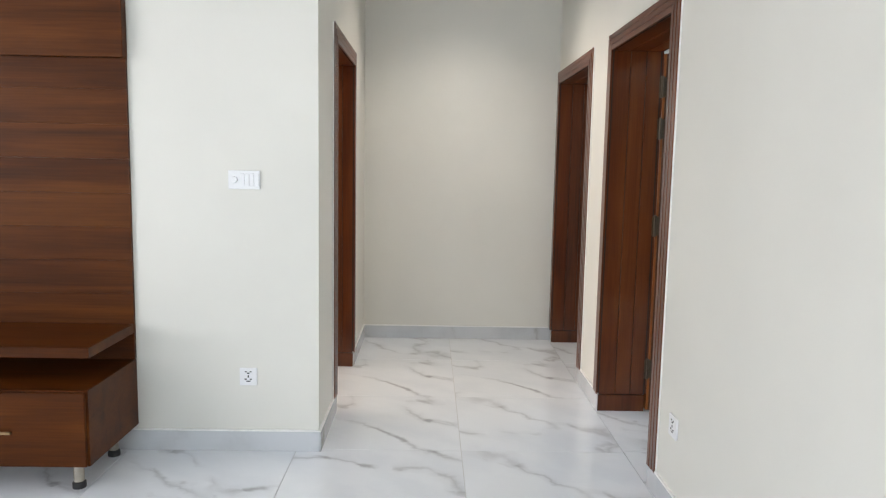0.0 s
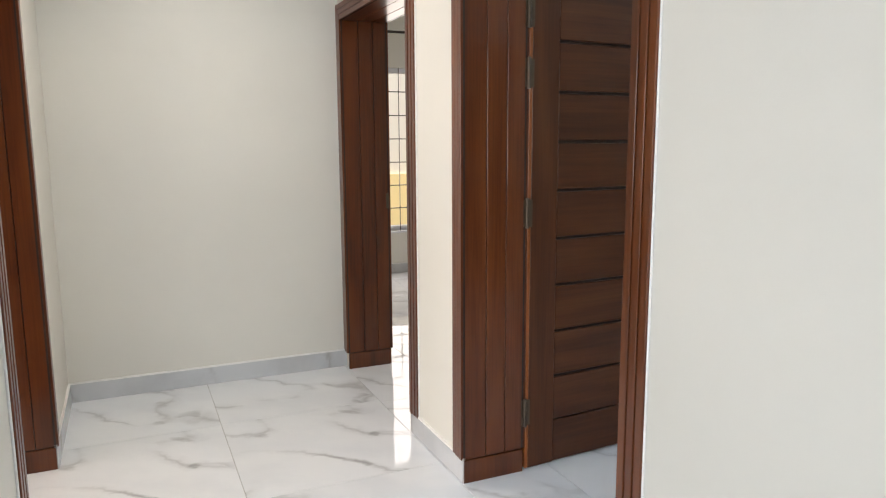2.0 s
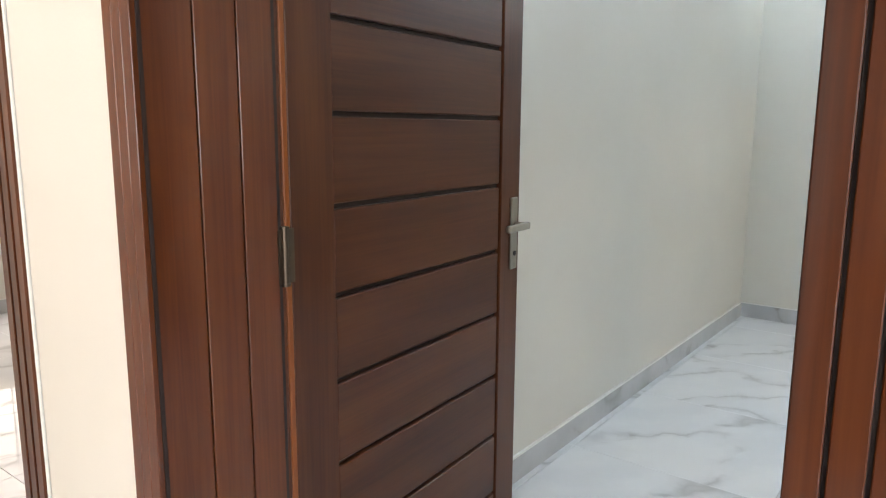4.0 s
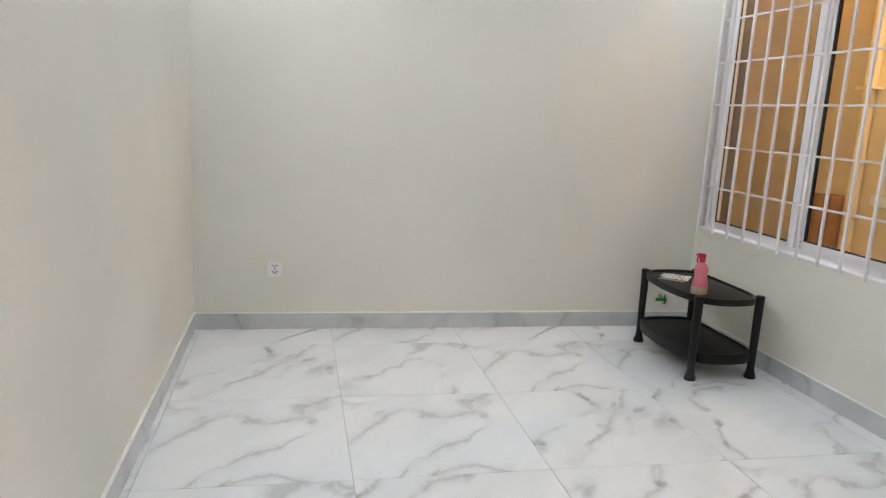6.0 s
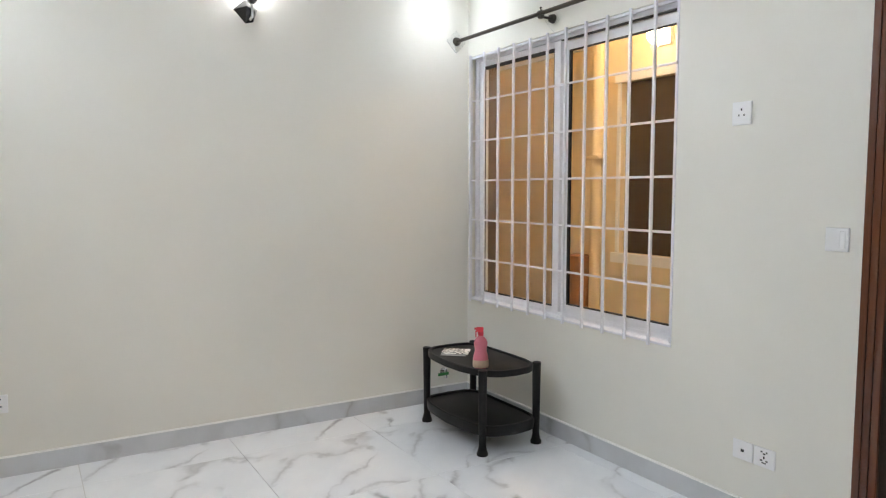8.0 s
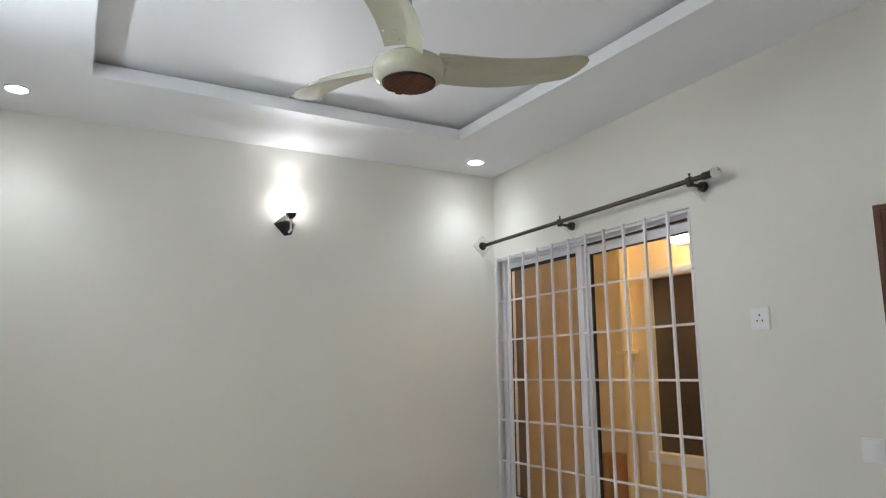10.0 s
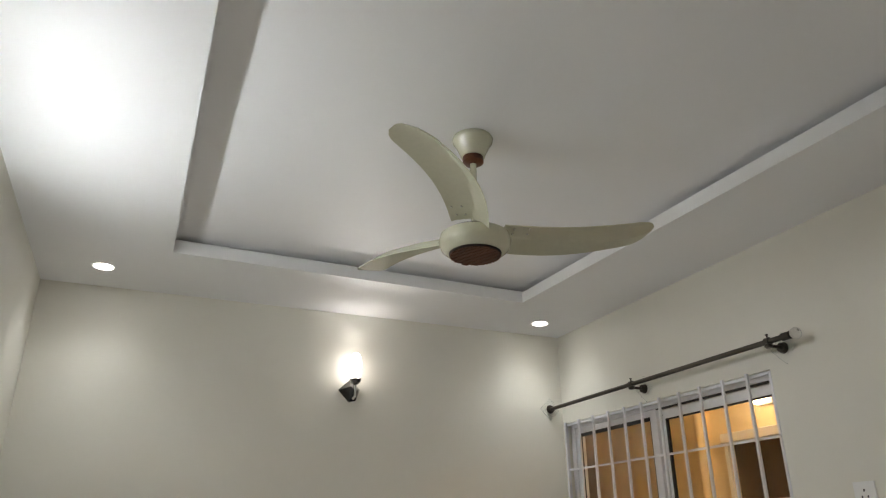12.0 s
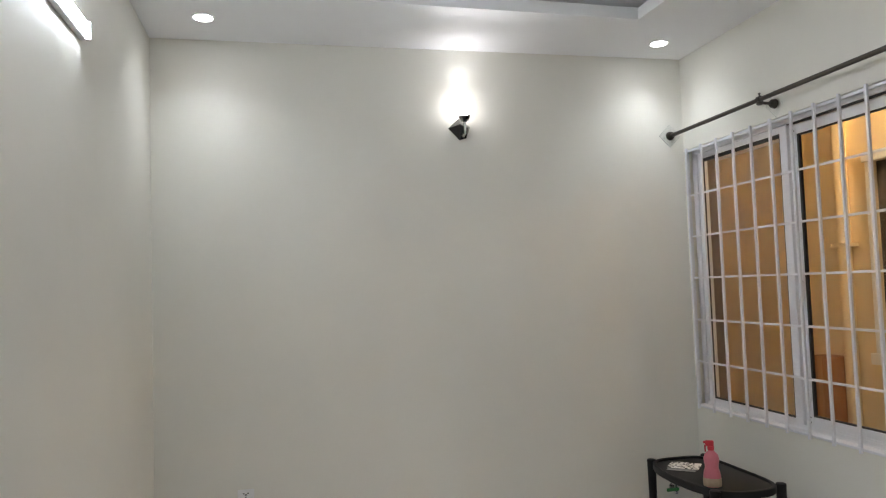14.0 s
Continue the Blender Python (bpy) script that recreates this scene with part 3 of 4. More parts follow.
# ---------- light well behind the window ----------
WELL = -0.9
# added dark facing; keeps the lit reveal from showing beside the pane
structure("trim_window_dark_reveal", boxes((WX1 - 0.006, 0.3505, WZ0 + 0.004, WX1, 0.4445, WZ1 - 0.004)), plain("dark_reveal_brown", (0.13, 0.070, 0.030), 0.5), "dark brown facing added on the outer reveal of the window", "trim")
structure("trim_window", boxes((WX0, 0.3505, WZ0 + 0.004, WX0 + 0.004, 0.4445, WZ1 - 0.004),
                               (WX0, 0.3505, WZ1 - 0.004, WX1, 0.4445, WZ1), (WX0, 0.3505, WZ0, WX1, 0.4445, WZ0 + 0.004)), OCHRE, "ochre painted outer reveal of the window", "trim")
# white strip added in place of the brightly lit ceiling above this wall
structure("white_strip_well", boxes((5.17, WELL, 2.66, 7.0, WELL + 0.02, ZC)), CEIL, "white strip added for the bright patch over the light well wall", "beam")
structure("wall_well", pierced("y", WELL - 0.2, WELL, 2.45, 7.2, 0, 3.3, [(3.2, 4.738, 0.965, 2.33)]), OCHRE, "ochre painted wall of the light well", "wall")
structure("wall_well_far", boxes((7.0, WELL, 0, 7.2, 0.35, 3.3)), OCHRE, "ochre painted end wall of the light well", "wall")
structure("wall_well_house", boxes((X1 + 0.23, 0.35, 0, 7.0, 0.55, 3.3)), OCHRE, "ochre painted house wall of the light well", "wall")
structure("floor_well", boxes((2.45, WELL, -0.02, 7.0, 0.35, -0.005)), CONCRETE, "plain concrete floor of the light well", "floor")
structure("ceiling_well", boxes((2.25, WELL - 0.2, ZC, 7.2, 0.35, ZC + 0.2)), OCHRE, "ochre painted ceiling of the light well", "ceiling")
w3 = tagged(new("window_3"), "dark brown window with a cream frame across the light well", "window", "", "structure")
part("pane", boxes((3.2, WELL - 0.07, 0.965, 4.738, WELL - 0.05, 2.33)), DARKGLASS, w3)
for r in ((3.14, WELL, 2.33, 4.80, WELL + 0.025, 2.40), (3.14, WELL, 0.885, 4.80, WELL + 0.045, 0.965), (4.738, WELL, 0.965, 4.775, WELL + 0.02, 2.33)):
    part("window_frame", boxes(r, bevel=0.004), PALE, w3)
pipe = thing("drain_pipe", 4.97, WELL + 0.05, 0, "ochre painted drain pipe fixed to the wall", "pipe")
bm = bmesh.new()
add_tube(bm, (0, 0, 0), (0, 0, ZC), 0.048, seg=20)
part("pipe", bm, OCHRE, pipe, smooth=True)
part("clip", boxes((-0.085, -0.05, 1.73, 0.085, 0.052, 1.76), bevel=0.004), OCHRE, pipe)
for x in (-0.072, 0.072):
    bm = bmesh.new()
    add_tube(bm, (x, 0.052, 1.745), (x, 0.062, 1.745), 0.012, seg=12)
    part("clip_bolt", bm, OCHRE, pipe)
carton = thing("carton", 5.13, -0.80, 0, "brown cardboard carton standing in the light well", "box")
part("body", boxes((-0.115, -0.09, 0, 0.115, 0.09, 0.92), bevel=0.004), CARTON, carton)
part("tape", boxes((-0.025, 0.0895, 0.0, 0.025, 0.0905, 0.9205), bevel=0.0), plain("parcel_tape", (0.45, 0.24, 0.11), 0.3), carton, "glossy brown parcel tape")
wl = thing("wall_light", 4.30, WELL + 0.012, 2.62, "warm glowing wall light above the far window", "lamp")
part("base", boxes((-0.07, -0.012, -0.07, 0.07, 0.02, 0.07), bevel=0.005), PALE, wl)
bm = bmesh.new()
bmesh.ops.create_uvsphere(bm, u_segments=24, v_segments=14, radius=0.075, matrix=Matrix.Translation((0, 0.085, 0)))
part("globe", bm, WARM_GLOW, wl, "glowing warm globe", smooth=True)

# ---------- bathroom ----------
structure("wall_bath_end", boxes((X0, -1.7, 0, 2.25, -1.5, 3.3)), BATH, "beige tiled bathroom wall", "wall")
structure("wall_bath_side", boxes((2.25, -1.7, 0, 2.45, 0.35, 3.3)), BATH, "beige tiled bathroom wall", "wall")
structure("wall_bath_near", boxes((0.06, -1.7, 0, X0, 0.35, 3.3)), BATH, "beige tiled bathroom wall", "wall")
structure("floor_bath", boxes((X0, -1.5, -0.02, 2.25, 0.35, -0.005)), BATH, "beige tiled bathroom floor", "floor")
structure("ceiling_bath", boxes((X0, -1.5, ZC, 2.25, 0.35, ZC + 0.2)), CEIL, "white bathroom ceiling", "ceiling")


panel = tagged(new("bath_border"), "grey and brown framed border tiles on the bathroom wall", "tile", "", "structure")
for z0, z1, m in ((1.17, 1.305, BATHDARK), (1.315, 1.45, BATHGREY)):
    t = part("border_tile", boxes((2.238, -0.66, z0, 2.25, -0.30, z1), bevel=0.003), m, panel)
    part("border_inset", boxes((2.234, -0.62, z0 + 0.03, 2.2385, -0.34, z1 - 0.03), bevel=0.002), BATH, t)
bath_light = thing("ceiling_light", 1.3, -0.6, ZC, "round white bathroom ceiling light, lit", "lamp")
bm = bmesh.new()
add_lathe(bm, [(0.10, 0.0), (0.10, -0.02), (0.09, -0.03)], seg=32)
part("rim", bm, SWITCH, bath_light, smooth=True)
bm = bmesh.new()
add_lathe(bm, [(0.088, -0.0301), (0.08, -0.036), (0.06, -0.04)], seg=32)
part("diffuser", bm, BATH_GLOW, bath_light, "glowing diffuser", smooth=True)


# ---------- second bedroom window ----------
def second_window():
    root = tagged(new("window_2"), "white framed window with thin dark bars onto a yellow wall", "window", "", "structure")
    for nm, r in (("frame_side", (V0, Y2 + 0.03, VZ0, V0 + 0.05, Y2 + 0.1, VZ1)), ("frame_side", (V1 - 0.05, Y2 + 0.03, VZ0, V1, Y2 + 0.1, VZ1)),
                  ("frame_head", (V0 + 0.05, Y2 + 0.03, VZ1 - 0.05, V1 - 0.05, Y2 + 0.1, VZ1)), ("frame_sill", (V0 + 0.05, Y2 + 0.03, VZ0, V1 - 0.05, Y2 + 0.1, VZ0 + 0.05))):
        part(nm, boxes(r, bevel=0.003), ALU, root)
    part("sill", boxes((V0 - 0.03, Y2 - 0.03, VZ0 - 0.02, V1 + 0.03, Y2 + 0.03, VZ0), bevel=0.004), ALU, root)
    for k in range(1, 7):
        z = VZ0 + (VZ1 - VZ0) * k / 7
        part("cross_bar", boxes((V0, Y2 + 0.012, z - 0.005, V1, Y2 + 0.022, z + 0.005)), GUN, root)
    for k in range(1, 8):
        x = V0 + (V1 - V0) * k / 8
        part("bar", boxes((x - 0.003, Y2 + 0.002, VZ0, x + 0.003, Y2 + 0.010, VZ1)), GUN, root)


second_window()
bm = bmesh.new()
for k in range(14):
    add_box(bm, 2.36 + 0.3 * k, Y2 + 1.9, -0.3, 2.36 + 0.3 * k + 0.28, Y2 + 2.1, 5.0, bevel=0.02)
structure("wall_outside", bm, YELLOW, "yellow ribbed boundary wall outside the window", "wall")
structure("wall_outside_pale", boxes((-3.0, Y2 + 1.95, 0.95, 2.36, Y2 + 2.1, 5.0)), PALE, "pale sunlit boundary wall outside the window", "wall")
structure("wall_outside_base", boxes((-3.0, Y2 + 1.9, -0.3, 2.36, Y2 + 2.1, 0.95)), YELLOW, "yellow base of the boundary wall outside", "wall")

board = thing("red_board", 1.62, Y2 + 1.88, -0.3, "red board leaning on the boundary wall", "board")
part("panel", boxes((-0.18, -0.03, 0.0, 0.18, 0.0, 1.70), bevel=0.005), RED, board)
rod2 = thing("curtain_rod", 0, Y2 - 0.09, 2.46, "dark metal curtain rod above the second window", "curtain rod")
bm = bmesh.new()
add_tube(bm, (0.55, 0, 0), (2.75, 0, 0), 0.0125, seg=16)
part("rod", bm, GUN, rod2, smooth=True)
for x in (0.65, 1.65, 2.65):
    bm = bmesh.new()
    add_tube(bm, (x, 0.0, -0.012), (x, 0.09, -0.02), 0.008)
    add_tube(bm, (x, 0.078, -0.02), (x, 0.09, -0.02), 0.026, seg=20)
    part("bracket", bm, GUN, rod2, smooth=True)

# ---------- television unit in the lounge ----------
tv = thing("tv_unit", -2.425, YT, 0, "walnut laminate television unit with panel, shelf and drawers on steel feet", "cabinet")
W = 2.0
for k in range(9):
    part("panel_board", boxes((-W, -0.02, 0.46 + 0.16 * k, 0.0, -0.002, 0.46 + 0.16 * (k + 1) - 0.0006), bevel=0.0003), WALNUT, tv)
part("upper_box", boxes((-W, -0.055, 1.88, 0.002, -0.002, 2.75), bevel=0.002), WALNUT, tv)
part("shelf", boxes((-W, -0.48, 0.59, 0.0, -0.021, 0.635), bevel=0.002), WALNUT, tv)
part("body", boxes((-W, -0.50, 0.128, 0.0, -0.002, 0.4585), bevel=0.002), WALNUT, tv)
for k in range(3):
    d = part("drawer_front", boxes((-W + 0.665 * k + 0.003, -0.519, 0.132, -W + 0.665 * k + 0.662, -0.501, 0.452), bevel=0.002), WALNUT, tv)
    part("handle", boxes((-W + 0.665 * k + 0.22, -0.532, 0.275, -W + 0.665 * k + 0.36, -0.5195, 0.285), bevel=0.002), BRASS, d, "slim brass pull")
for x in (-0.09, -W / 2, -W + 0.09):
    for y in (-0.42, -0.08):
        bm = bmesh.new()
        add_lathe(bm, [(0.022, 0.03), (0.022, 0.128)], (x, y, 0), 20)
        foot = part("foot", bm, STEEL, tv, "steel foot", smooth=True)
        bm = bmesh.new()
        add_lathe(bm, [(0.028, 0.0), (0.028, 0.024), (0.022, 0.03)], (x, y, 0), 20)
        part("foot_pad", bm, RUBBER, foot, smooth=True)


# ---------- switches and sockets ----------
def plate(name, x, y, z, w, h, rz, label, pins=(), rockers=()):
    """A wall plate whose back is the local plane y = 0 and whose face looks along -y."""
    root = thing(name, x, y, z, label, "switch" if "switch" in name else "socket", rz=rz)
    part("plate", boxes((-w / 2, -0.010, -h / 2, w / 2, 0, h / 2), bevel=0.003, seg=2), SWITCH, root)
    for a, b, c, d in rockers:
        part("rocker", boxes((a - c / 2, -0.014, b - d / 2, a + c / 2, -0.0101, b + d / 2), bevel=0.0015), SWITCH, root)
    for a, b, c, d in pins:
        part("slot", boxes((a - c / 2, -0.0112, b - d / 2, a + c / 2, -0.0101, b + d / 2)), SLOT, root)
    return root


MULTI = ((0, 0.018, 0.012, 0.006), (-0.012, 0.026, 0.008, 0.006), (0.012, 0.026, 0.008, 0.006), (0, 0.002, 0.006, 0.012), (-0.013, -0.012, 0.01, 0.006), (0.013, -0.012, 0.01, 0.006), (0, -0.022, 0.02, 0.005))
THREE = ((0, 0.016, 0.007, 0.010), (-0.013, -0.008, 0.006, 0.008), (0.013, -0.008, 0.006, 0.008))
panel_1 = plate("switch_panel", -1.891, YT, 1.333, 0.15, 0.088, 0, "white plastic switch panel with a dimmer knob", rockers=[(-0.008 + 0.0225 * k, 0, 0.021, 0.06) for k in range(4)])
bm = bmesh.new()
add_tube(bm, (-0.045, -0.0095, 0), (-0.045, -0.022, 0), 0.016, 0.013, seg=24)
part("dimmer_knob", bm, SWITCH, panel_1, smooth=True)
plate("wall_socket", -1.884, YT, 0.376, 0.085, 0.088, 0, "white multi-pin wall socket above the skirting", pins=MULTI)
plate("wall_socket", 0.0, 2.428, 0.38, 0.088, 0.088, -90, "white multi-pin wall socket beside the doorway", pins=MULTI)
plate("wall_socket", X1, 3.437, 0.384, 0.09, 0.095, -90, "white multi-pin wall socket on the back wall", pins=MULTI)
plate("wall_socket", 2.521, Y0, 1.805, 0.095, 0.1, 180, "white three-pin socket high on the window wall", pins=THREE)
plate("wall_switch", 2.08, Y0, 1.283, 0.092, 0.092, 180, "white wall switch beside the bathroom door", rockers=((0.024, 0, 0.022, 0.066),))
plate("wall_socket", 2.458, Y0, 0.325, 0.1, 0.085, 180, "white round-pin socket low on the wall", pins=((0, 0, 0.016, 0.012),))
plate("wall_socket", 2.352, Y0, 0.325, 0.1, 0.085, 180, "white multi-pin socket low on the wall", pins=MULTI)


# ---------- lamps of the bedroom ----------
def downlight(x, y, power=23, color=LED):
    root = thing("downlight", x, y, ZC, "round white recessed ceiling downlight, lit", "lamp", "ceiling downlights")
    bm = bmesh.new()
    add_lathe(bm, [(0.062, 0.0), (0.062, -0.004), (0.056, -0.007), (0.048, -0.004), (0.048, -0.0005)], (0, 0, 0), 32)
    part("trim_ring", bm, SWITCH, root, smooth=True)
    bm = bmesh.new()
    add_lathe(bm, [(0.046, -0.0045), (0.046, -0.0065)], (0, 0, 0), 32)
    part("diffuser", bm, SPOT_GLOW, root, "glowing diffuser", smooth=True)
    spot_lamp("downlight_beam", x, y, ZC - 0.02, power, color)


downlight(4.365, 3.593)
downlight(4.435, 0.897)
# unseen pair added as fill, mirroring the two far downlights
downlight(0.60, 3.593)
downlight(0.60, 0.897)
downlight(-0.78, 4.42, 88, (1.0, 0.955, 0.88))

batten = thing("tube_light", 2.715, Y1, 2.527, "lit white LED batten on the wall", "lamp")
part("housing", boxes((-0.6, -0.025, -0.035, 0.6, 0, 0.035), bevel=0.004), SWITCH, batten)
bm = bmesh.new()
ends = []
for x in (-0.585, 0.585):
    ends.append([bm.verts.new((x, -0.0255 - 0.014 * math.sin(math.pi * k / 12), 0.031 * math.cos(math.pi * k / 12))) for k in range(13)])
for k in range(12):
    bm.faces.new((ends[0][k], ends[0][k + 1], ends[1][k + 1], ends[1][k]))
bm.faces.new((ends[0][0], ends[1][0], ends[1][12], ends[0][12]))
for e in ends:
    bm.faces.new(e)
part("diffuser", bm, TUBE_GLOW, batten, "glowing diffuser", smooth=True)
for x in (-0.59, 0.59):
    part("end_cap", boxes((x - 0.004, -0.042, -0.034, x + 0.01, -0.0255, 0.034), bevel=0.002), SWITCH, batten)

sconce = thing("wall_lamp", X1, 2.125, 2.50, "black angular wall lamp with a bright white upward shade", "lamp")
bm = bmesh.new()
v = [bm.verts.new(p) for p in ((-0.002, 0.07, 0.01), (-0.002, 0.0, 0.075), (-0.002, -0.07, 0.02), (-0.002, -0.045, -0.05), (-0.002, 0.0, -0.062),
                               (-0.05, 0.004, 0.028), (-0.052, -0.042, 0.004))]
for f in ((0, 1, 5), (1, 2, 6, 5), (2, 3, 6), (3, 4, 6), (4, 0, 5), (4, 5, 6), (4, 3, 2, 1, 0)):
    bm.faces.new([v[k] for k in f])
SCONCE_BLACK = plain("black_lacquer", (0.010, 0.010, 0.011), 0.15, 0.0, 0.6)
part("back_plate", bm, SCONCE_BLACK, sconce, "glossy black faceted plate")
bm = bmesh.new()
add_tube(bm, (-0.045, -0.016, -0.045), (-0.085, -0.016, -0.03), 0.008)
add_box(bm, -0.094, -0.023, -0.045, -0.078, -0.009, 0.042, bevel=0.003)
part("arm", bm, CHROME, sconce, "chrome arm")
bm = bmesh.new()
add_lathe(bm, [(0.008, 0.030), (0.028, 0.046), (0.036, 0.060), (0.037, 0.068), (0.02, 0.07)], (-0.085, -0.016, 0), 8)
part("cup", bm, SCONCE_BLACK, sconce, "glossy black faceted cup")
bm = bmesh.new()
add_lathe(bm, [(0.022, 0.071), (0.034, 0.09), (0.038, 0.13), (0.036, 0.18), (0.028, 0.215), (0.015, 0.228)], (-0.085, -0.012, 0), 28)
part("shade", bm, LAMP_WHITE, sconce, "glowing white glass shade", smooth=True)
beam = spot_lamp("wall_lamp_beam", X1 - 0.085, 2.113, 2.74, 3.1, (0.76, 0.89, 1.0))
beam.data.spot_size = radians(150)
throw = spot_lamp("wall_lamp_throw", X1 - 0.145, 2.113, 2.64, 42.0, (0.76, 0.89, 1.0))
throw.data.spot_size, throw.data.shadow_soft_size = radians(142), 0.03
throw.matrix_world = look((X1 - 0.145, 2.113, 2.64), (X1 - 2.0, 2.113, 2.05))
beam.matrix_world = look((X1 - 0.085, 2.113, 2.74), (X1 - 0.15, 2.113, 3.6))


# ---------- ceiling fan ----------
def ceiling_fan(x, y, z):
    root = thing("ceiling_fan", x, y, z, "cream three-blade ceiling fan with a brown woven-look cap", "fan")
    bm = bmesh.new()
    add_lathe(bm, [(0.076, 0.0), (0.080, -0.008), (0.078, -0.020), (0.068, -0.032), (0.052, -0.070), (0.046, -0.086)], seg=36)
    part("canopy", bm, CREAM, root, smooth=True)
    bm = bmesh.new()
    add_lathe(bm, [(0.040, -0.084), (0.041, -0.108), (0.03, -0.116)], seg=28)
    part("canopy_ring", bm, FANWOOD, root, "brown ring", smooth=True)
    bm = bmesh.new()
    add_tube(bm, (0, 0, -0.11), (0, 0, -0.40), 0.0125, seg=18)
    part("down_rod", bm, CREAM, root, smooth=True)
    bm = bmesh.new()
    add_lathe(bm, [(0.03, -0.375), (0.045, -0.39), (0.10, -0.40), (0.128, -0.418), (0.135, -0.443), (0.126, -0.472), (0.105, -0.488), (0.098, -0.489)], seg=44)
    part("motor", bm, CREAM, root, smooth=True)
    bm = bmesh.new()
    add_lathe(bm, [(0.098, -0.486), (0.0965, -0.492), (0.094, -0.4955)], seg=44)
    cap = part("cap", bm, GROOVE, root, "dark brown cap", smooth=True)
    bm = bmesh.new()
    for i in range(-7, 8):
        xx = i * 0.0132
        half = math.sqrt(max(0.0, 0.093 ** 2 - xx ** 2))
        add_box(bm, xx - 0.0035, -half, -0.5, xx + 0.0035, half, -0.4965)
        add_box(bm, -half, xx - 0.0025, -0.4985, half, xx + 0.0025, -0.4966)
    part("lattice", bm, FANWOOD, cap, "dark brown woven-look lattice")
    # one sickle blade along +x, then two more
    bm = bmesh.new()
    n, m = 28, 12
    grid = []
    for i in range(n + 1):
        s = i / n
        r = 0.105 + 0.595 * s
        sweep = 0.015 + 0.05 * math.sin(math.pi * s) - 0.022 * s
        width = 0.071 + 0.009 * math.sin(math.pi * s)
        if s > 0.87:
            width *= math.sqrt(max(0.03, 1 - ((s - 0.87) / 0.13) ** 2))
        row = []
        for j in range(m + 1):
            w = (j / m * 2 - 1) * width
            tilt = -0.13 * w
            camber = 0.010 * (1 - (w / 0.086) ** 2) - 0.62 * max(0.0, w / width - 0.2 - 0.6 * s) * width
            row.append((r, sweep + w, -0.405 + 0.045 * s + tilt + camber))
        grid.append(row)
    top = [[bm.verts.new((a, b, c + 0.003)) for a, b, c in row] for row in grid]
    low = [[bm.verts.new(p) for p in row] for row in grid]
    for i in range(n):
        for j in range(m):
            bm.faces.new((top[i][j], top[i + 1][j], top[i + 1][j + 1], top[i][j + 1]))
            bm.faces.new((low[i][j + 1], low[i + 1][j + 1], low[i + 1][j], low[i][j]))
        bm.faces.new((low[i][0], low[i + 1][0], top[i + 1][0], top[i][0]))
        bm.faces.new((top[i][m], top[i + 1][m], low[i + 1][m], low[i][m]))
    for j in range(m):
        bm.faces.new((top[0][j], top[0][j + 1], low[0][j + 1], low[0][j]))
        bm.faces.new((low[n][j], low[n][j + 1], top[n][j + 1], top[n][j]))
    me = finish(bm, "blade", CREAM, True)
    me.set_sharp_from_angle(angle=radians(16))
    sb = bmesh.new()
    bmesh.ops.create_uvsphere(sb, u_segments=10, v_segments=6, radius=0.005)
    bolt = finish(sb, "bolt", CHROME, True)
    for ang in (-104.6, 18.4, 137.4):
        b = new("blade", me)
        b.parent = root
        b.matrix_basis = pose(0, 0, 0, 0, 0, ang)
        for p, q in ((0.145, -0.022), (0.145, 0.012), (0.205, -0.022), (0.205, 0.016)):
            c = new("bolt", bolt)
            c.parent = b
            sw = (p - 0.115) / 0.575
            c.matrix_basis = pose(p, q, -0.398 + 0.045 * sw - 0.13 * (q - 0.02))
    return root


ceiling_fan(2.60, 2.252, ZC + 0.1)

# ---------- curtain rod ----------
rod = thing("curtain_rod", 0, 0.686, 2.483, "dark metal curtain rod on brackets with a glass finial", "curtain rod")
bm = bmesh.new()
add_tube(bm, (2.67, 0, 0), (4.70, 0, 0), 0.0125, seg=18)
part("rod", bm, GUN, rod, smooth=True)
ACRYLIC = glass("clear_acrylic", (0.93, 0.95, 0.95), 0.02, 1.49)


def diamond(x, y, z, turn, parent):
    """A clear square plate standing on its corner, flat against a wall."""
    bm = bmesh.new()
    add_box(bm, -0.054, 0.0, -0.054, 0.054, 0.007, 0.054, bevel=0.002)
    bmesh.ops.transform(bm, matrix=Matrix.Translation((x, y, z)) @ Matrix.Rotation(turn, 4, "Z") @ Matrix.Rotation(radians(45), 4, "Y"), verts=bm.verts[:])
    plate_ob = part("wall_plate", bm, ACRYLIC, parent, "clear diamond-shaped wall plate")
    plate_ob.visible_shadow = False


for x in (2.775, 3.80):
    bm = bmesh.new()
    add_tube(bm, (x, Y0 - 0.679, -0.02), (x, Y0 - 0.658, -0.02), 0.027, 0.022, seg=24)
    add_tube(bm, (x, Y0 - 0.66, -0.02), (x, -0.004, -0.018), 0.008)
    add_lathe(bm, [(0.012, -0.03), (0.018, -0.024), (0.018, -0.014), (0.010, -0.010)], (x, 0, 0), 18)
    add_tube(bm, (x - 0.012, 0, 0), (x + 0.012, 0, 0), 0.0185, seg=20)
    add_tube(bm, (x, 0, 0.015), (x, 0, 0.032), 0.004, seg=8)
    add_tube(bm, (x, 0, 0.030), (x, 0, 0.035), 0.007, seg=12)
    br = part("bracket", bm, GUN, rod, smooth=True)
    diamond(x, Y0 - 0.686, -0.02, 0.0, br)
bm = bmesh.new()
add_tube(bm, (X1 - 0.008, 0, 0), (X1 - 0.03, 0, 0), 0.030, 0.022, seg=24)
flange = part("end_flange", bm, GUN, rod, "dark round flange on the back wall", smooth=True)
diamond(X1, 0.0, 0.0, radians(90), flange)
bm = bmesh.new()
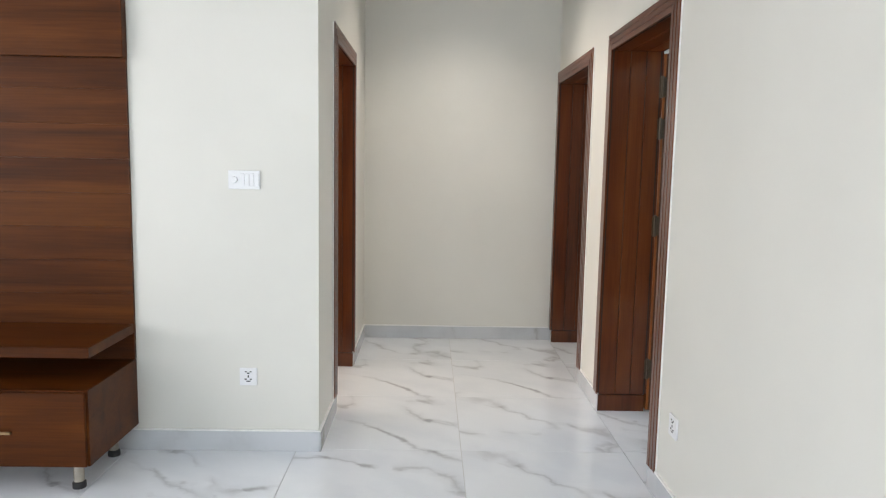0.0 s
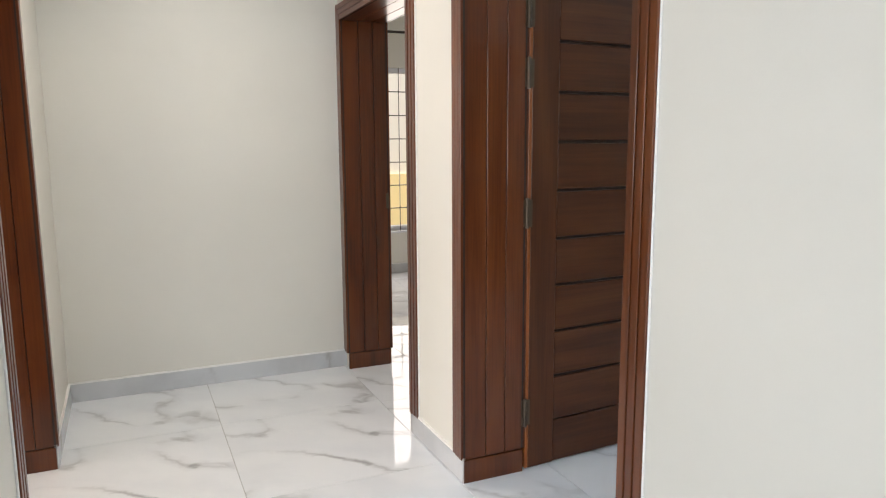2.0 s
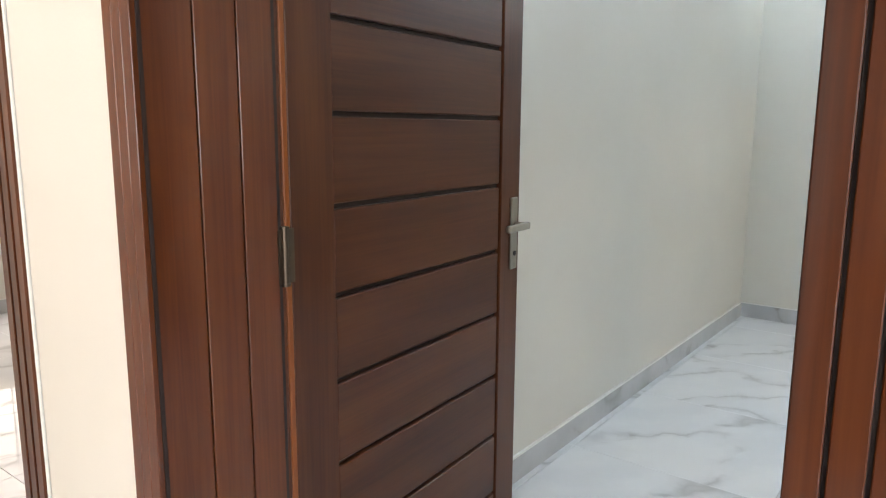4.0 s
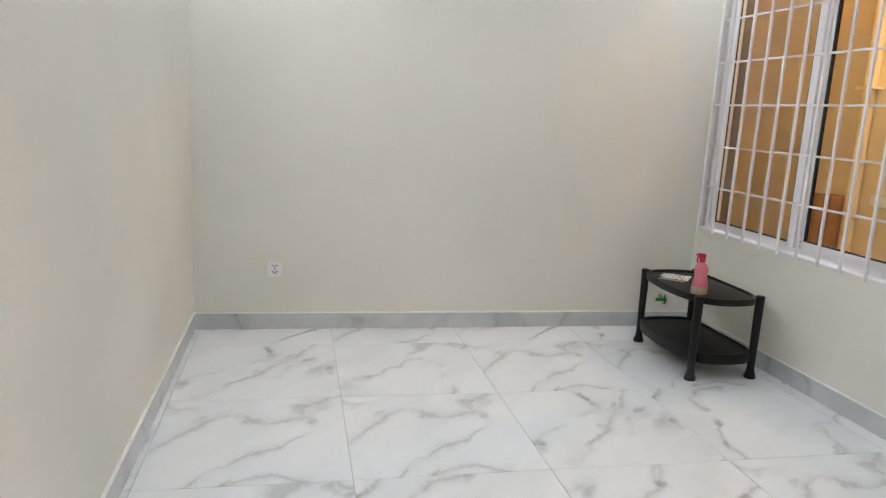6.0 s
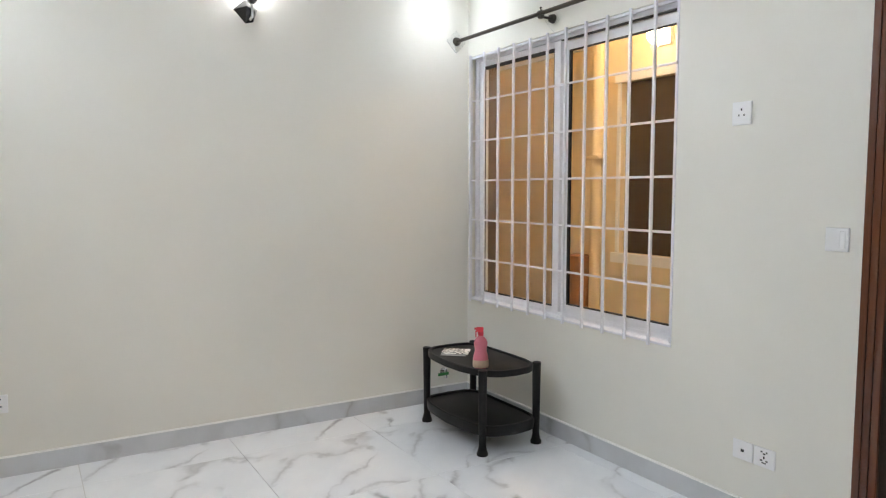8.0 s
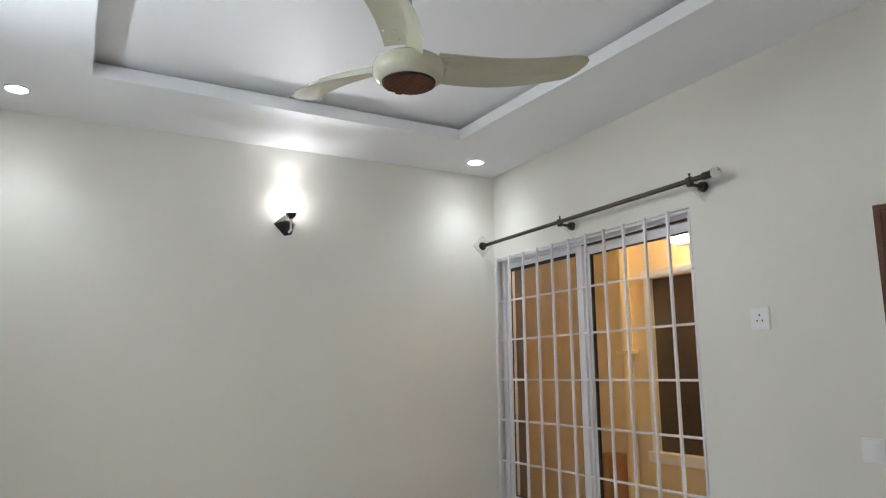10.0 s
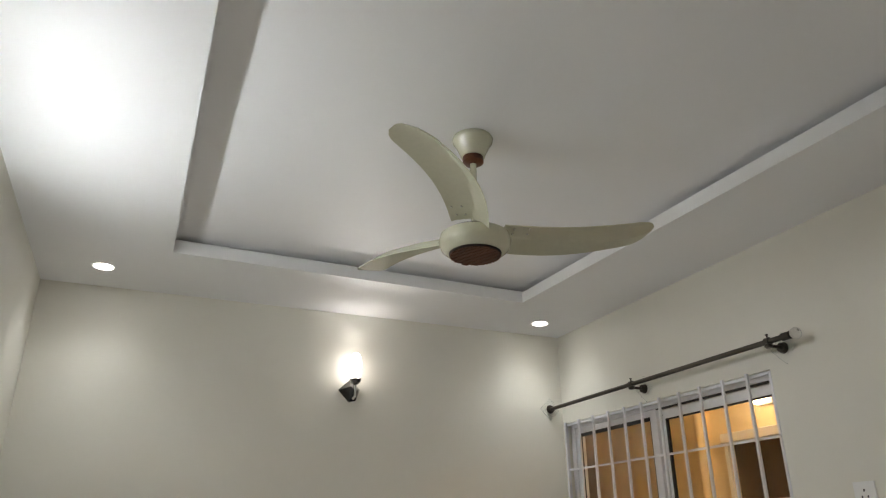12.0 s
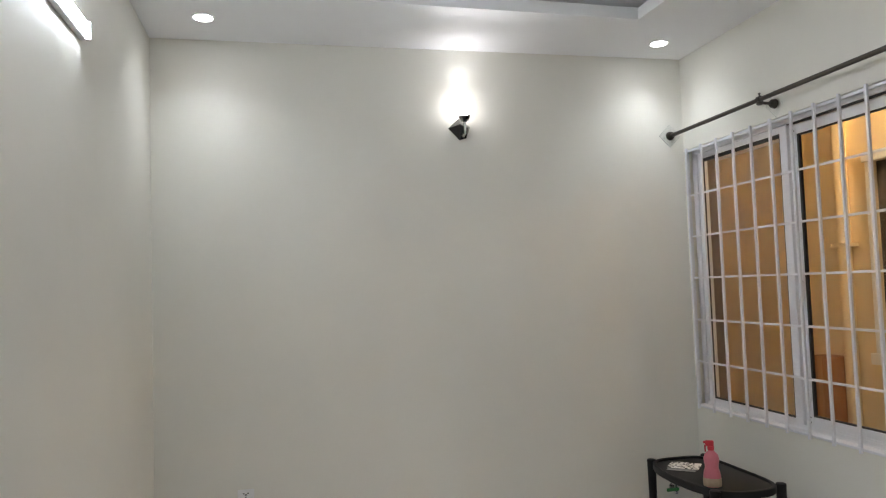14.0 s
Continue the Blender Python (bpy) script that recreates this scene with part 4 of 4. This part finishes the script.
add_tube(bm, (2.645, 0, 0), (2.69, 0, 0), 0.018, seg=20)
part("finial_collar", bm, GUN, rod, smooth=True)
bm = bmesh.new()
bmesh.ops.create_uvsphere(bm, u_segments=20, v_segments=12, radius=0.026, matrix=Matrix.Translation((2.618, 0, 0)))
part("finial", bm, glass("clear_finial", (0.95, 0.95, 0.95)), rod, "clear glass ball", smooth=True)


# ---------- plastic table ----------
def rounded(x0, x1, y0, y1, power, bulge_x, bulge_y):
    """An outline with rounded corners and bowed sides."""
    pts = []
    cx, cy, hx, hy = (x0 + x1) / 2, (y0 + y1) / 2, (x1 - x0) / 2, (y1 - y0) / 2
    for k in range(64):
        a = 2 * math.pi * k / 64
        c, s = math.cos(a), math.sin(a)
        e = 2.0 / power
        u, v = math.copysign(abs(c) ** e, c), math.copysign(abs(s) ** e, s)
        pts.append((cx + u * (hx + bulge_x * (1 - v * v) * (1 if u < 0 else 0.4)), cy + v * (hy + bulge_y * (1 - u * u) * (1 if v > 0 else 0))))
    return pts


def plastic_table():
    tx, ty = 3.705, 0.75
    root = thing("side_table", tx, ty, 0, "black plastic two-tier side table standing in the corner", "table")
    w, d, h = 0.68, 0.38, 0.475
    for z, nm in ((h - 0.035, "tabletop"), (0.125, "shelf")):
        o = rounded(0.0, w, 0.0, d, 5.0 if nm == "tabletop" else 7.0, 0.05, 0.05)
        skirt = 0.0 if nm == "tabletop" else 0.022
        bm = bmesh.new()
        add_prism(bm, o, z, z + 0.022, 0.004)
        top = part(nm, bm, BLACK, root, smooth=True)
        bm = bmesh.new()
        cx, cy = w / 2, d / 2
        n = len(o)
        loops = []
        for f, zz in ((1.0, z - 0.004 - skirt), (1.015, z + 0.004), (1.015, z + 0.033), (0.985, z + 0.036), (0.955, z + 0.033), (0.955, z + 0.020)):
            loops.append([bm.verts.new((cx + (x - cx) * f, cy + (y - cy) * f, zz)) for x, y in o])
        for a, b in zip(loops, loops[1:]):
            for k in range(n):
                bm.faces.new((a[k], a[(k + 1) % n], b[(k + 1) % n], b[k]))
        part("rim", bm, BLACK, top, smooth=True)
    for x, y in ((0.005, 0.01), (0.0, 0.39), (w - 0.005, 0.01), (w - 0.01, 0.365)):
        bm = bmesh.new()
        add_tube(bm, (x, y, 0.03), (x, y, h + 0.004), 0.020, 0.025, seg=18)
        add_lathe(bm, [(0.0255, h - 0.012), (0.0265, h), (0.024, h + 0.006), (0.012, h + 0.009)], (x, y, 0), 18)
        add_lathe(bm, [(0.031, 0.0), (0.033, 0.012), (0.027, 0.026), (0.021, 0.05), (0.0195, 0.07)], (x, y, 0), 20)
        part("leg", bm, BLACK, root, smooth=True)


plastic_table()
TT = 0.462
bottle = thing("spray_bottle", 3.83, 1.07, TT, "pink cleaner bottle with a red spray head on the table", "bottle", rz=-123)


def squashed(bm, f=0.74):
    for v in bm.verts:
        v.co.y *= f
    return bm


bm = bmesh.new()
add_lathe(bm, [(0.036, 0.0), (0.043, 0.007), (0.044, 0.045), (0.041, 0.072), (0.034, 0.096), (0.0335, 0.108), (0.038, 0.130), (0.0385, 0.145), (0.033, 0.163), (0.020, 0.178), (0.0135, 0.183), (0.0135, 0.192)], seg=32)
part("body", squashed(bm), PINK, bottle, smooth=True)
bm = bmesh.new()
add_lathe(bm, [(0.0435, 0.004), (0.0452, 0.012), (0.0455, 0.030), (0.0448, 0.046)], seg=32)
part("residue", squashed(bm), TAN, bottle, "brownish dregs showing at the base", smooth=True)
bm = bmesh.new()
add_lathe(bm, [(0.016, 0.186), (0.017, 0.204), (0.012, 0.208)], seg=20)
add_box(bm, -0.026, -0.0105, 0.206, 0.016, 0.0105, 0.234, bevel=0.005, seg=2)
add_box(bm, -0.036, -0.006, 0.219, -0.024, 0.006, 0.231, bevel=0.002)
head = part("spray_head", bm, RED, bottle, "red trigger head")
bm = bmesh.new()
add_box(bm, -0.031, -0.005, 0.176, -0.024, 0.005, 0.212, bevel=0.002)
part("trigger", bm, RED, head)
pk = thing("packet", 4.235, 0.985, TT, "white and black patterned flat packet on the table", "packet", rz=50)
bm = boxes((-0.085, -0.065, 0.0, 0.085, 0.065, 0.006), bevel=0.002)
bmesh.ops.subdivide_edges(bm, edges=bm.edges[:], cuts=3, use_grid_fill=True)
for vv in bm.verts:
    if vv.co.z > 0.003:
        vv.co.z += 0.004 * noise.noise(vv.co * 40)
part("sheet", bm, PACKET, pk)
part("flap", boxes((-0.075, 0.066, 0.0, 0.08, 0.108, 0.003), bevel=0.001), plain("clear_film", (0.45, 0.45, 0.45), 0.15), pk, "clear film edge")

# ---------- tap behind the table ----------
tap = thing("wall_tap", X1, 0.79, 0.205, "small chrome wall valve with a green lever", "tap")
bm = bmesh.new()
add_tube(bm, (0, 0, 0), (-0.008, 0, 0), 0.028, seg=24)
add_tube(bm, (-0.008, 0, 0), (-0.06, 0, 0), 0.012, seg=16)
add_tube(bm, (-0.045, 0, 0.03), (-0.045, 0, -0.035), 0.013, seg=16)
part("valve", bm, CHROME, tap, smooth=True)
part("lever", boxes((-0.068, -0.008, -0.012, -0.055, 0.075, 0.008), bevel=0.003), GREEN, tap, "green plastic lever")


# ---------- floor tiles ----------
def lay(xs, ys, x0, x1, y0, y1, cache):
    """Large tiles on a grid of joints, cut where they meet the edges of the region."""
    for xa, xb in zip(xs, xs[1:]):
        for ya, yb in zip(ys, ys[1:]):
            a, b, c, d = max(xa, x0), min(xb, x1), max(ya, y0), min(yb, y1)
            if b - a < 0.03 or d - c < 0.03:
                continue
            key = (round(b - a, 3), round(d - c, 3))
            if key not in cache:
                w, h = (b - a) / 2 - 0.0012, (d - c) / 2 - 0.0012
                cache[key] = finish(boxes((-w, -h, -0.011, w, h, 0.0), bevel=0.0008), "tile", TILE)
            t = new("tile", cache[key])
            t.parent = floor
            t.matrix_basis = pose((a + b) / 2, (c + d) / 2, 0)


cuts = {}
SILL = -0.015                                # the joint along the bedrooms' thresholds
lay([SILL - 0.82 * k for k in range(8, -1, -1)], [3.07 + 0.83 * k for k in range(-9, 4)], -6.0, SILL, -4.0, 5.6, cuts)
lay([SILL] + [0.40 + 0.8 * k for k in range(7)], [3.085 + 0.8 * k for k in range(-4, 8)], SILL, X1, 0.36, Y2, cuts)
